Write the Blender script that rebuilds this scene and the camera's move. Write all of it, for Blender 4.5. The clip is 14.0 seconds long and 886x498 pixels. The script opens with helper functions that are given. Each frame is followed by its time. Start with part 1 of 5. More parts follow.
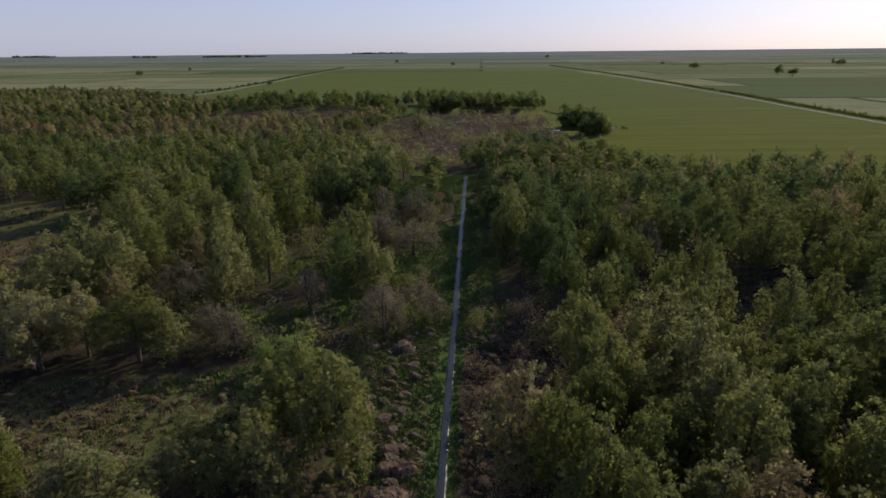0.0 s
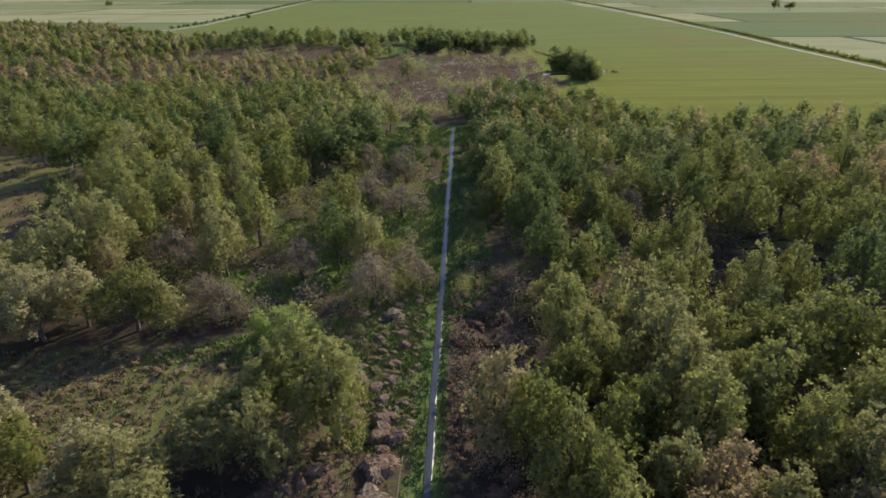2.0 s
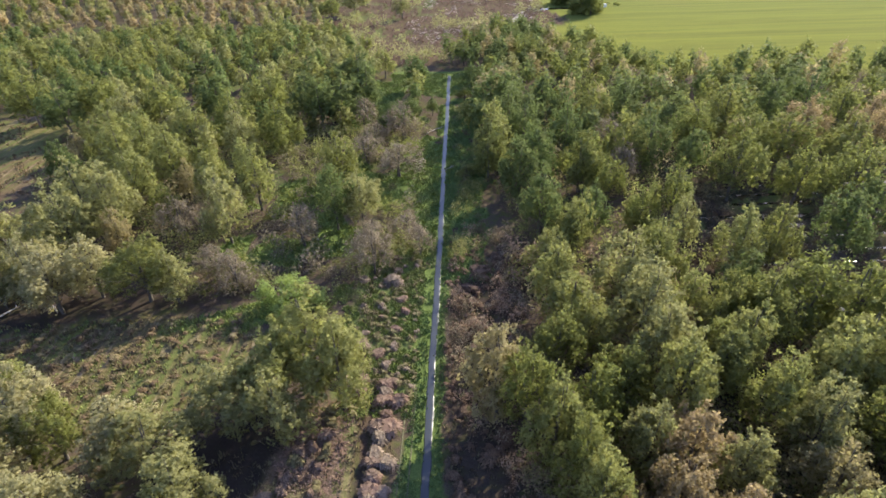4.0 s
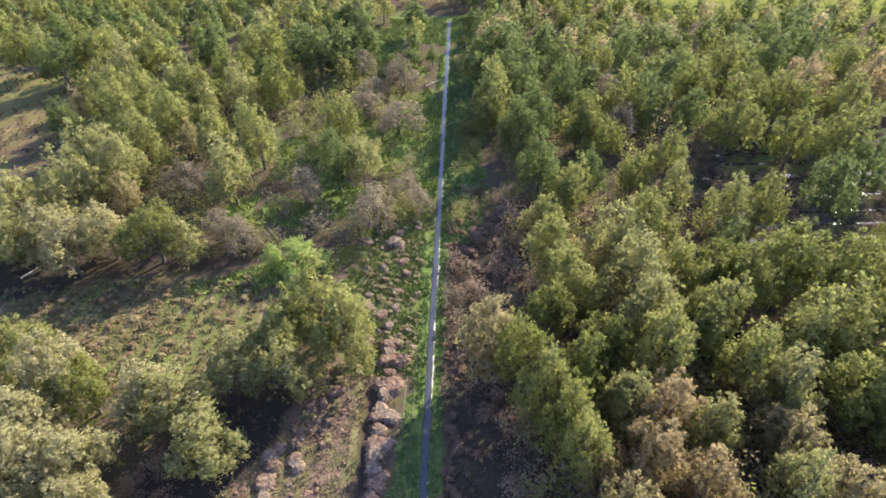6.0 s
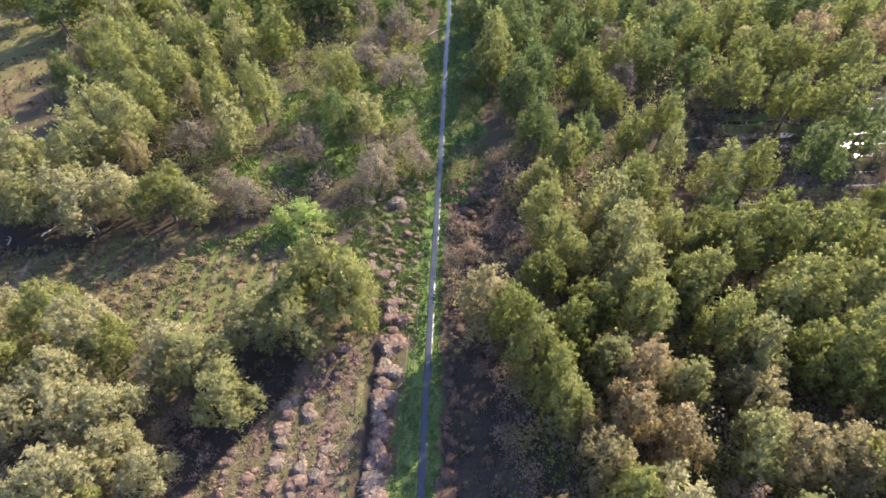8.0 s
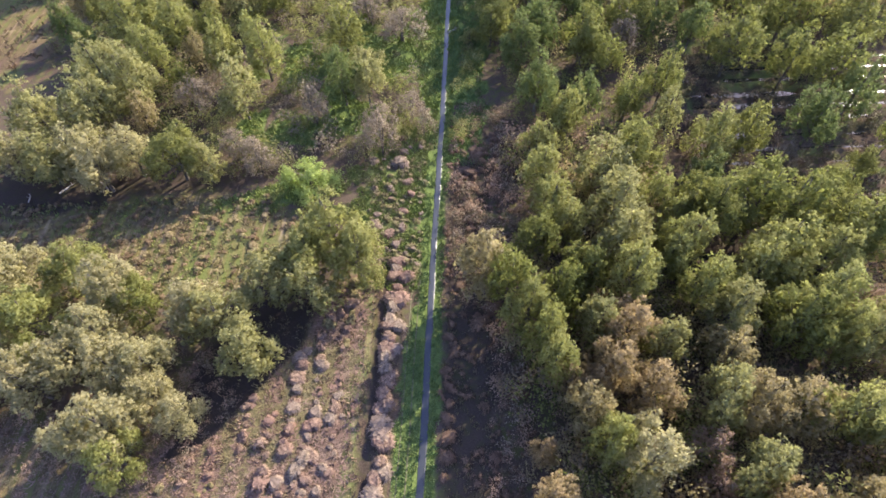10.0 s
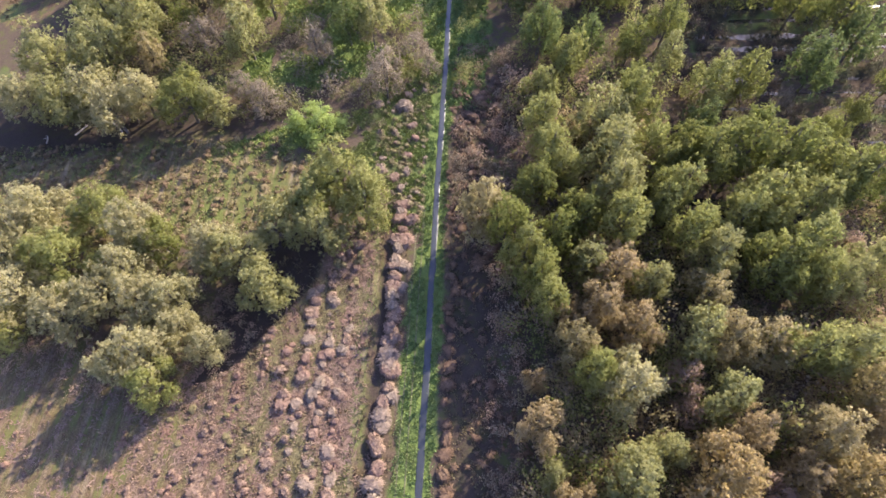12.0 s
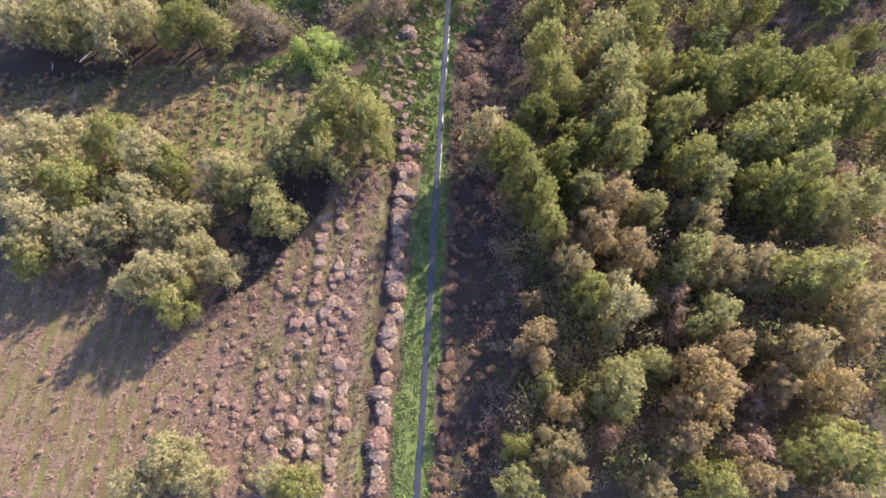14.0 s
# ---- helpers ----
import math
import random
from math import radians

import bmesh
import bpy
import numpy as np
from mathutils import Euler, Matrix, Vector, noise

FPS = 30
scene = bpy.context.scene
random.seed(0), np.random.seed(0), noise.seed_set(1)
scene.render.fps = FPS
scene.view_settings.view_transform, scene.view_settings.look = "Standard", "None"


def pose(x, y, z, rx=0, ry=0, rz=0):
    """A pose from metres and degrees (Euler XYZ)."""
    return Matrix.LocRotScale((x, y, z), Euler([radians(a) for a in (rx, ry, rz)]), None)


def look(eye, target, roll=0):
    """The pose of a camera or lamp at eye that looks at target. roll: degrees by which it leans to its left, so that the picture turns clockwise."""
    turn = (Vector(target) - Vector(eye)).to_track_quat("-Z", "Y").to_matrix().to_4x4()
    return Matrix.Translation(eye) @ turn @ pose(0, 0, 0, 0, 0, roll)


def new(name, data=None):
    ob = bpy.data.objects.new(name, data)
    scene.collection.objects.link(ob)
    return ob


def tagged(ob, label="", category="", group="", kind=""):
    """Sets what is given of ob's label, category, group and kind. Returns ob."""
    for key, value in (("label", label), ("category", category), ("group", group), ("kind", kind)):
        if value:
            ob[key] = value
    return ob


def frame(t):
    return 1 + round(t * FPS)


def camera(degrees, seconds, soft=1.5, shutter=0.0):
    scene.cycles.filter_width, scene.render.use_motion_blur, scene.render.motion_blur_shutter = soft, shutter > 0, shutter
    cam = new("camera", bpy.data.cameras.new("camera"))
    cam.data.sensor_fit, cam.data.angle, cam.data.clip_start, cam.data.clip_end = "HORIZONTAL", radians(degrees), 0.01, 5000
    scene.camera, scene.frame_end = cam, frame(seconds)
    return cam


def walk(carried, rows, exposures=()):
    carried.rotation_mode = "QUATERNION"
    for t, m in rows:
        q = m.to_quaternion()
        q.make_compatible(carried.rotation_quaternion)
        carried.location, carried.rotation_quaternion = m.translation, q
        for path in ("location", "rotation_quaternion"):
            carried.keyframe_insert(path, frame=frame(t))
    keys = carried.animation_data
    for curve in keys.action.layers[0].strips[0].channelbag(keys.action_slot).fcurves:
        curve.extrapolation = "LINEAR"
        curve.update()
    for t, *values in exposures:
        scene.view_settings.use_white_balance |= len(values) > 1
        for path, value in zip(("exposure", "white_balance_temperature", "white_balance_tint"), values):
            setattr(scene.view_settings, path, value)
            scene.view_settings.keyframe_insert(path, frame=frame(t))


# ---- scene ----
cam = camera(78.8, 14.0, soft=1.6)
PATH = [
    (0, (-0.219, -0.024, 34.684), (-0.22, 1.854, 33.997), -0.6),
    (0.5, (-0.298, -0.112, 35.902), (-0.285, 1.748, 35.168), -0.1),
    (1, (-0.306, -0.222, 37.051), (-0.279, 1.617, 36.265), 0.2),
    (1.5, (-0.252, -0.15, 38.219), (-0.215, 1.663, 37.376), 0.2),
    (2, (-0.077, -0.17, 39.331), (-0.037, 1.616, 38.433), -0.3),
    (2.5, (0.034, -0.084, 40.507), (0.078, 1.673, 39.552), -0.6),
    (3, (0.225, -0.021, 41.72), (0.267, 1.707, 40.713), -1.0),
    (5.5, (0.613, -0.272, 47.836), (0.639, 1.288, 46.585), -1.6),
    (6, (0.649, -0.334, 48.861), (0.673, 1.191, 47.567), -1.5),
    (6.5, (0.673, -0.379, 50.05), (0.696, 1.106, 48.711), -1.4),
    (7, (0.772, -0.365, 51.377), (0.792, 1.078, 49.991), -1.5),
    (7.5, (0.901, -0.339, 52.546), (0.915, 1.062, 51.119), -1.5),
    (8, (1.034, -0.385, 53.621), (1.042, 0.976, 52.156), -1.6),
    (10.5, (1.024, -0.807, 59.457), (1.019, 0.33, 57.812), -1.7),
    (11, (1.105, -0.983, 60.55), (1.094, 0.101, 58.87), -1.9),
    (11.5, (1.053, -1.159, 61.727), (1.04, -0.134, 60.01), -1.9),
    (12, (1.086, -1.363, 62.844), (1.069, -0.398, 61.093), -2.0),
    (12.5, (1.134, -1.476, 63.925), (1.113, -0.572, 62.141), -2.3),
    (13, (1.107, -1.749, 64.67), (1.084, -0.902, 62.859), -2.5),
    (13.5, (1.048, -2.16, 65.1), (1.022, -1.373, 63.261), -2.7),
    (14, (1.011, -2.809, 65.453), (0.981, -2.081, 63.59), -3.0),
]
EXPOSURES = [(0.0, -0.53, 6500, 3), (1.5, 0.29, 6500, 4), (3.0, 1.14, 6500, 5), (5.5, 1.85, 6500, 7), (8.0, 1.96, 6500, 11), (11.0, 1.97, 6500, 15), (14.0, 1.93, 6500, 19)]
walk(cam, [(t, look(eye, target, roll)) for t, eye, target, roll in PATH], EXPOSURES)

# ---- world and sun ----
SUN_UP, SUN_TURN = 29.0, 44.0      # degrees above the horizon; degrees from +y towards +x
sky_world = bpy.data.worlds.new("sky")
sky_world.use_nodes = True
scene.world = sky_world
wn = sky_world.node_tree
sky = wn.nodes.new("ShaderNodeTexSky")
sky.sky_type, sky.sun_disc = 'NISHITA', False
sky.sun_elevation, sky.sun_rotation = radians(SUN_UP), radians(SUN_TURN)
sky.air_density, sky.dust_density, sky.ozone_density = 0.8, 0.8, 1.2
haze = wn.nodes.new("ShaderNodeMix")
haze.data_type = 'RGBA'
up_there = wn.nodes.new("ShaderNodeSeparateXYZ")
thin = wn.nodes.new("ShaderNodeMapRange")
thin.inputs["From Min"].default_value, thin.inputs["From Max"].default_value = 0.0, 0.42
thin.inputs["To Min"].default_value, thin.inputs["To Max"].default_value = 0.68, 0.0
wn.links.new(wn.nodes.new("ShaderNodeTexCoord").outputs["Generated"], up_there.inputs[0])
wn.links.new(up_there.outputs[2], thin.inputs["Value"])
wn.links.new(thin.outputs[0], haze.inputs[0])
haze.inputs[7].default_value = (5.3, 5.2, 6.95, 1.0)
cool = wn.nodes.new("ShaderNodeMix")
cool.data_type, cool.blend_type = 'RGBA', 'MULTIPLY'
cool.inputs[0].default_value = 1.0
cool.inputs[7].default_value = (0.97, 0.94, 1.22, 1.0)
wn.links.new(sky.outputs[0], cool.inputs[6])
wn.links.new(cool.outputs[2], haze.inputs[6])
wn.links.new(haze.outputs[2], wn.nodes["Background"].inputs[0])
wn.nodes["Background"].inputs[1].default_value = 0.148

sun_data = bpy.data.lights.new("sun", 'SUN')
sun_data.energy, sun_data.angle, sun_data.color = 4.15, radians(0.6), (1.0, 0.89, 0.72)
sun = new("sun", sun_data)
to_sun = Vector((math.sin(radians(SUN_TURN)) * math.cos(radians(SUN_UP)),
                 math.cos(radians(SUN_TURN)) * math.cos(radians(SUN_UP)), math.sin(radians(SUN_UP))))
sun.matrix_world = look(tuple(to_sun * 200), (0, 0, 0))


# ---- materials ----
class Shade:
    """A node material with short calls for the usual nodes."""

    def __init__(self, name):
        self.mat = bpy.data.materials.new(name)
        self.mat.use_nodes = True
        self.tree = self.mat.node_tree
        self.bsdf = self.tree.nodes["Principled BSDF"]
        self.out = self.tree.nodes["Material Output"]
        self.place = self.tree.nodes.new("ShaderNodeNewGeometry").outputs["Position"]

    def node(self, kind, **sets):
        n = self.tree.nodes.new(kind)
        for key, value in sets.items():
            n.inputs[key].default_value = value
        return n

    def link(self, a, b):
        self.tree.links.new(a, b)

    def noise(self, scale, detail=4.0, rough=0.6, vector=None):
        n = self.node("ShaderNodeTexNoise", Scale=scale, Detail=detail, Roughness=rough)
        self.link(vector if vector else self.place, n.inputs["Vector"])
        return n.outputs["Fac"]

    def ramp(self, fac, lo, hi):
        n = self.node("ShaderNodeMapRange")
        n.inputs["From Min"].default_value, n.inputs["From Max"].default_value = lo, hi
        self.link(fac, n.inputs["Value"])
        return n.outputs["Result"]

    def mix(self, fac, a, b, how='MIX'):
        n = self.tree.nodes.new("ShaderNodeMix")
        n.data_type, n.blend_type = 'RGBA', how
        for slot, value in ((n.inputs[0], fac), (n.inputs[6], a), (n.inputs[7], b)):
            if isinstance(value, (int, float)):
                slot.default_value = value
            elif isinstance(value, tuple):
                slot.default_value = (*value, 1.0)
            else:
                self.link(value, slot)
        return n.outputs[2]

    def math(self, how, a, b=0.0):
        n = self.tree.nodes.new("ShaderNodeMath")
        n.operation = how
        for slot, value in zip(n.inputs, (a, b)):
            if isinstance(value, (int, float)):
                slot.default_value = value
            else:
                self.link(value, slot)
        return n.outputs[0]

    def attribute(self, name):
        n = self.tree.nodes.new("ShaderNodeAttribute")
        n.attribute_name = name
        return n

    def bump(self, height, strength, distance):
        n = self.node("ShaderNodeBump", Strength=strength, Distance=distance)
        self.link(height, n.inputs["Height"])
        self.link(n.outputs[0], self.bsdf.inputs["Normal"])

    def finish(self, colour, rough=0.85, spec=0.25):
        if isinstance(colour, tuple):
            self.bsdf.inputs["Base Color"].default_value = (*colour, 1.0)
        else:
            self.link(colour, self.bsdf.inputs["Base Color"])
        self.bsdf.inputs["Roughness"].default_value = rough
        self.bsdf.inputs["Specular IOR Level"].default_value = spec
        return self.mat


def leaf_material(name, dark, light, dry, glow=0.6):
    """Foliage: every spray of leaves has its own tint, and light passes through it."""
    s = Shade(name)
    island = s.tree.nodes.new("ShaderNodeNewGeometry").outputs["Random Per Island"]
    whole = s.tree.nodes.new("ShaderNodeObjectInfo").outputs["Random"]
    grain = s.ramp(s.noise(1.5, 3.0), 0.3, 0.7)
    col = s.mix(s.math('ADD', s.math('MULTIPLY', island, 0.34), s.math('ADD', s.math('MULTIPLY', grain, 0.3), 0.22)), dark, light)
    patch = s.ramp(s.noise(0.45, 3.0), 0.5, 0.72)
    col = s.mix(s.math('MULTIPLY', patch, 0.42), col, dry)
    col = s.mix(s.math('MULTIPLY', whole, 0.3), col, dry)
    s.finish(col, 0.7, 0.12)
    through_leaf = s.node("ShaderNodeBsdfTranslucent")
    s.link(s.mix(1.0, col, (1.0, 1.03, 0.92), 'MULTIPLY'), through_leaf.inputs["Color"])
    both = s.node("ShaderNodeMixShader")
    both.inputs[0].default_value = glow
    s.link(s.bsdf.outputs[0], both.inputs[1])
    s.link(through_leaf.outputs[0], both.inputs[2])
    # single leaves with gaps between them
    gaps = s.node("ShaderNodeMixShader")
    s.link(s.math('GREATER_THAN', s.noise(13.0, 2.0), 0.57), gaps.inputs[0])
    s.link(both.outputs[0], gaps.inputs[1])
    s.link(s.node("ShaderNodeBsdfTransparent").outputs[0], gaps.inputs[2])
    s.link(gaps.outputs[0], s.out.inputs["Surface"])
    return s.mat


LEAF = {
    "olive": leaf_material("olive_leaves", (0.127, 0.144, 0.036), (0.243, 0.263, 0.080), (0.246, 0.235, 0.086)),
    "yellow_green": leaf_material("yellow_green_leaves", (0.177, 0.191, 0.058), (0.317, 0.331, 0.114), (0.325, 0.299, 0.123)),
    "dark": leaf_material("dark_leaves", (0.086, 0.122, 0.040), (0.168, 0.211, 0.073), (0.185, 0.193, 0.079)),
    "grey_green": leaf_material("grey_green_leaves", (0.202, 0.205, 0.081), (0.354, 0.351, 0.147), (0.351, 0.321, 0.143)),
    "rust": leaf_material("rust_leaves", (0.228, 0.182, 0.095), (0.385, 0.303, 0.166), (0.400, 0.290, 0.165)),
    "tan": leaf_material("tan_leaves", (0.225, 0.198, 0.093), (0.392, 0.338, 0.177), (0.400, 0.310, 0.175)),
    "pale": leaf_material("pale_leaves", (0.263, 0.251, 0.116), (0.438, 0.409, 0.215), (0.429, 0.371, 0.208)),
    "bare": leaf_material("bare_twigs", (0.147, 0.119, 0.081), (0.286, 0.237, 0.165), (0.237, 0.189, 0.134), 0.35),
    "pink": leaf_material("pinkish_twigs", (0.207, 0.141, 0.095), (0.405, 0.287, 0.202), (0.357, 0.240, 0.166), 0.4),
    "lime": leaf_material("lime_leaves", (0.212, 0.288, 0.074), (0.423, 0.503, 0.167), (0.339, 0.396, 0.125)),
    "amber": leaf_material("amber_leaves", (0.236, 0.188, 0.085), (0.405, 0.318, 0.150), (0.415, 0.290, 0.146)),
}


def bark_material():
    s = Shade("bark")
    col = s.mix(s.ramp(s.noise(3.0, 5.0), 0.35, 0.7), (0.065, 0.055, 0.043), (0.165, 0.148, 0.122))
    s.bump(s.noise(14.0), 0.6, 0.03)
    return s.finish(col, 0.9)


def straw_material(name, a, b, c):
    """Dry sedge and reed: pale blades, browner in the heart."""
    s = Shade(name)
    island = s.tree.nodes.new("ShaderNodeNewGeometry").outputs["Random Per Island"]
    col = s.mix(island, a, b)
    col = s.mix(s.ramp(s.noise(0.35, 3.0), 0.42, 0.66), col, c)
    return s.finish(col, 0.8, 0.2)


def ground_material():
    s = Shade("ground")
    zone, kind = s.attribute("zone"), s.attribute("kind")
    split = s.tree.nodes.new("ShaderNodeSeparateColor")
    s.link(zone.outputs["Color"], split.inputs[0])
    lush, dry, mud = split.outputs[0], split.outputs[1], split.outputs[2]
    field = kind.outputs["Fac"]
    fine, mid, wide = s.noise(5.0, 6.0, 0.7), s.noise(0.8, 5.0), s.noise(0.12, 4.0)
    # woodland floor: brown litter with green patches
    col = s.mix(s.ramp(fine, 0.3, 0.7), (0.046, 0.035, 0.026), (0.112, 0.085, 0.060))
    col = s.mix(s.ramp(s.math('ADD', mid, s.math('MULTIPLY', wide, 0.6)), 0.78, 0.95), col, (0.0772, 0.0803, 0.0294))
    straw = s.mix(s.ramp(fine, 0.38, 0.62), (0.050, 0.034, 0.023), (0.136, 0.095, 0.062))
    drill = s.node("ShaderNodeMapping")
    drill.inputs["Rotation"].default_value = (0, 0, radians(3.4))
    drill.inputs["Scale"].default_value = (1.1, 0.07, 1)
    s.link(s.place, drill.inputs["Vector"])
    combed = s.noise(1.0, 5.0, 0.7, drill.outputs[0])
    straw = s.mix(s.ramp(combed, 0.53, 0.62), straw, (0.118, 0.106, 0.042))
    straw = s.mix(s.ramp(combed, 0.46, 0.38), straw, (0.100, 0.066, 0.047))
    spot = s.tree.nodes.new("ShaderNodeSeparateXYZ")
    s.link(s.place, spot.inputs[0])
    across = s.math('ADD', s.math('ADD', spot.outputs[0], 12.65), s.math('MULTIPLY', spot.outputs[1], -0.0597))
    # dark troughs painted in where the coarse mesh cannot shade the furrows
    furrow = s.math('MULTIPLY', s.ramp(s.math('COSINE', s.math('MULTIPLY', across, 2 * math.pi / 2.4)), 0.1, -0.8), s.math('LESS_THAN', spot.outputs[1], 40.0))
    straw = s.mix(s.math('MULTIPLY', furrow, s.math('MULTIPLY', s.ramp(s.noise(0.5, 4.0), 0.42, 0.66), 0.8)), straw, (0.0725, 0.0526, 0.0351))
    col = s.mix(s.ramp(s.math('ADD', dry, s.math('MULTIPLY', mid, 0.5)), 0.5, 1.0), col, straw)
    grass = s.mix(s.ramp(fine, 0.3, 0.7), (0.064, 0.094, 0.024), (0.140, 0.178, 0.054))
    col = s.mix(s.ramp(s.math('ADD', lush, s.math('MULTIPLY', mid, 0.5)), 0.5, 1.0), col, grass)
    sward = s.mix(s.ramp(fine, 0.3, 0.7), (0.088, 0.073, 0.029), (0.182, 0.147, 0.061))
    sward = s.mix(s.ramp(combed, 0.50, 0.57), sward, (0.108, 0.122, 0.036))
    sward = s.mix(s.ramp(combed, 0.45, 0.38), sward, (0.245, 0.190, 0.112))
    col = s.mix(s.math('MULTIPLY', zone.outputs["Alpha"], s.ramp(mid, 0.3, 0.6)), col, sward)
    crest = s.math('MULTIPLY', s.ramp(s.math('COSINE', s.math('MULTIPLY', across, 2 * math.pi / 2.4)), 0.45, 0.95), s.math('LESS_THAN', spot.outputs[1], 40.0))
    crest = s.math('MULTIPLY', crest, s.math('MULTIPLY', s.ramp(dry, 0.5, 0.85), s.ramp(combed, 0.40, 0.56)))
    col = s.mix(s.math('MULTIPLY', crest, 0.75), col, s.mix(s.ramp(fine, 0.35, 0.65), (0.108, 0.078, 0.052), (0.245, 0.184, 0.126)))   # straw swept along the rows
    # soil, kept dark enough to paint tree shade on the ground as well
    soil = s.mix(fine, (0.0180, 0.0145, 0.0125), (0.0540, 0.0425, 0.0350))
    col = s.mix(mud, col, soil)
    # crops: long plots of several greens, drilled in rows
    plot = s.node("ShaderNodeMapping")
    plot.inputs["Rotation"].default_value = (0, 0, radians(4))
    plot.inputs["Scale"].default_value = (1 / 900.0, 1 / 900.0, 1)
    s.link(s.place, plot.inputs["Vector"])
    brick = s.tree.nodes.new("ShaderNodeTexBrick")
    for key, value in (("Color1", (0.084, 0.120, 0.046, 1)), ("Color2", (0.300, 0.292, 0.155, 1)), ("Mortar", (0.0526, 0.0643, 0.0421, 1)),
                       ("Scale", 1.0), ("Mortar Size", 0.004), ("Bias", 0.05), ("Brick Width", 0.6), ("Row Height", 0.16)):
        brick.inputs[key].default_value = value
    s.link(plot.outputs[0], brick.inputs["Vector"])
    rows = s.node("ShaderNodeMapping")
    rows.inputs["Rotation"].default_value = (0, 0, radians(3))
    rows.inputs["Scale"].default_value = (0.008, 0.16, 1)
    s.link(s.place, rows.inputs["Vector"])
    streak = s.noise(1.0, 4.0, 0.7, rows.outputs[0])
    axes = s.tree.nodes.new("ShaderNodeSeparateXYZ")
    s.link(s.place, axes.inputs[0])
    big = s.math('MULTIPLY', s.math('LESS_THAN', s.math('ABSOLUTE', s.math('ADD', axes.outputs[0], -8.0)), 226.0), s.math('LESS_THAN', axes.outputs[1], 1050.0))
    sown = s.mix(s.ramp(axes.outputs[1], 150.0, 420.0), (0.156, 0.160, 0.029), (0.140, 0.165, 0.050))
    plots = s.mix(big, brick.outputs["Color"], sown)
    crop = s.mix(s.math('MULTIPLY', s.ramp(streak, 0.42, 0.68), s.math('ADD', 0.3, s.math('MULTIPLY', big, 0.14))), plots, (0.0608, 0.0737, 0.0234))
    tram = s.node("ShaderNodeMapping")
    tram.inputs["Rotation"].default_value = (0, 0, radians(2))
    tram.inputs["Scale"].default_value = (0.006, 0.45, 1)
    s.link(s.place, tram.inputs["Vector"])
    crop = s.mix(s.math('MULTIPLY', s.ramp(s.noise(1.0, 3.0, 0.6, tram.outputs[0]), 0.56, 0.68), 0.34), crop, (0.048, 0.056, 0.022))
    crop = s.mix(s.ramp(s.noise(0.008, 4.0), 0.5, 0.75), crop, (0.1462, 0.1310, 0.0468))
    crop = s.mix(s.math('MULTIPLY', s.ramp(axes.outputs[1], 1200.0, 3300.0), 0.8), crop, (0.196, 0.218, 0.218))   # distance haze painted into the colour of the far crops
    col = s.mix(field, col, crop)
    s.bump(s.math('ADD', s.math('MULTIPLY', fine, 0.5), mid), 0.4, 0.3)
    return s.finish(col, 1.0, 0.012)


def track_material(name, a, b, c, rough=0.9, spec=0.25):
    s = Shade(name)
    col = s.mix(s.ramp(s.noise(7.0, 6.0, 0.7), 0.3, 0.7), a, b)
    col = s.mix(s.ramp(s.noise(0.5, 4.0), 0.55, 0.75), col, c)
    s.bump(s.noise(25.0), 0.4 if rough > 0.5 else 0.03, 0.02)
    return s.finish(col, rough, spec)


def water_material():
    s = Shade("still_water")
    s.bump(s.noise(6.0, 3.0), 0.05, 0.02)
    s.bsdf.inputs["IOR"].default_value = 1.33
    return s.finish((0.018, 0.020, 0.014), 0.04, 0.5)


BARK = bark_material()
GROUND = ground_material()
GRAVEL = track_material("dark_damp_gravel", (0.017, 0.021, 0.024), (0.034, 0.039, 0.041), (0.019, 0.023, 0.020), 0.42, 0.5)
TRODDEN = track_material("trodden_grass", (0.085, 0.085, 0.040), (0.150, 0.140, 0.078), (0.070, 0.078, 0.030))
DIRT = track_material("pale_dirt", (0.2380, 0.2030, 0.1610), (0.3640, 0.3220, 0.2660), (0.1890, 0.1680, 0.1190))
WATER = water_material()
STRAW = straw_material("straw_blades", (0.085, 0.057, 0.039), (0.258, 0.180, 0.124), (0.190, 0.118, 0.084))
DULL_STRAW = straw_material("weathered_straw_blades", (0.100, 0.076, 0.053), (0.262, 0.203, 0.144), (0.200, 0.145, 0.103))
GREEN_STRAW = straw_material("greenish_straw_blades", (0.084, 0.073, 0.031), (0.205, 0.172, 0.083), (0.148, 0.124, 0.055))
BLEACHED = straw_material("bleached_reed", (0.2808, 0.2223, 0.1755), (0.5382, 0.4563, 0.3861), (0.3510, 0.2574, 0.1989))
REED = straw_material("brown_reed", (0.0753, 0.0425, 0.0269), (0.1884, 0.1078, 0.0710), (0.1615, 0.0826, 0.0571))
GRASS = straw_material("grass_blades", (0.072, 0.122, 0.034), (0.168, 0.238, 0.076), (0.150, 0.180, 0.062))
LUSH = straw_material("glade_blades", (0.115, 0.152, 0.034), (0.232, 0.288, 0.076), (0.195, 0.214, 0.068))
MEADOW_BROWN = straw_material("meadow_brown_blades", (0.062, 0.044, 0.023), (0.176, 0.122, 0.066), (0.136, 0.090, 0.048))
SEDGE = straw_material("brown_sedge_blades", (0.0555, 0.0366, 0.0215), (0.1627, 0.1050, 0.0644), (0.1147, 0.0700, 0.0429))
MEADOW_STRAW = straw_material("meadow_blades", (0.100, 0.086, 0.037), (0.222, 0.184, 0.088), (0.176, 0.134, 0.068))
BRUSH = straw_material("brushwood", (0.0683, 0.0583, 0.0278), (0.1687, 0.1445, 0.0704), (0.1445, 0.1044, 0.0648))

# ---- plan ----
def hashed(ix, iy, seed):
    h = np.sin(ix * 127.1 + iy * 311.7 + seed * 74.7) * 43758.5453
    return h - np.floor(h)


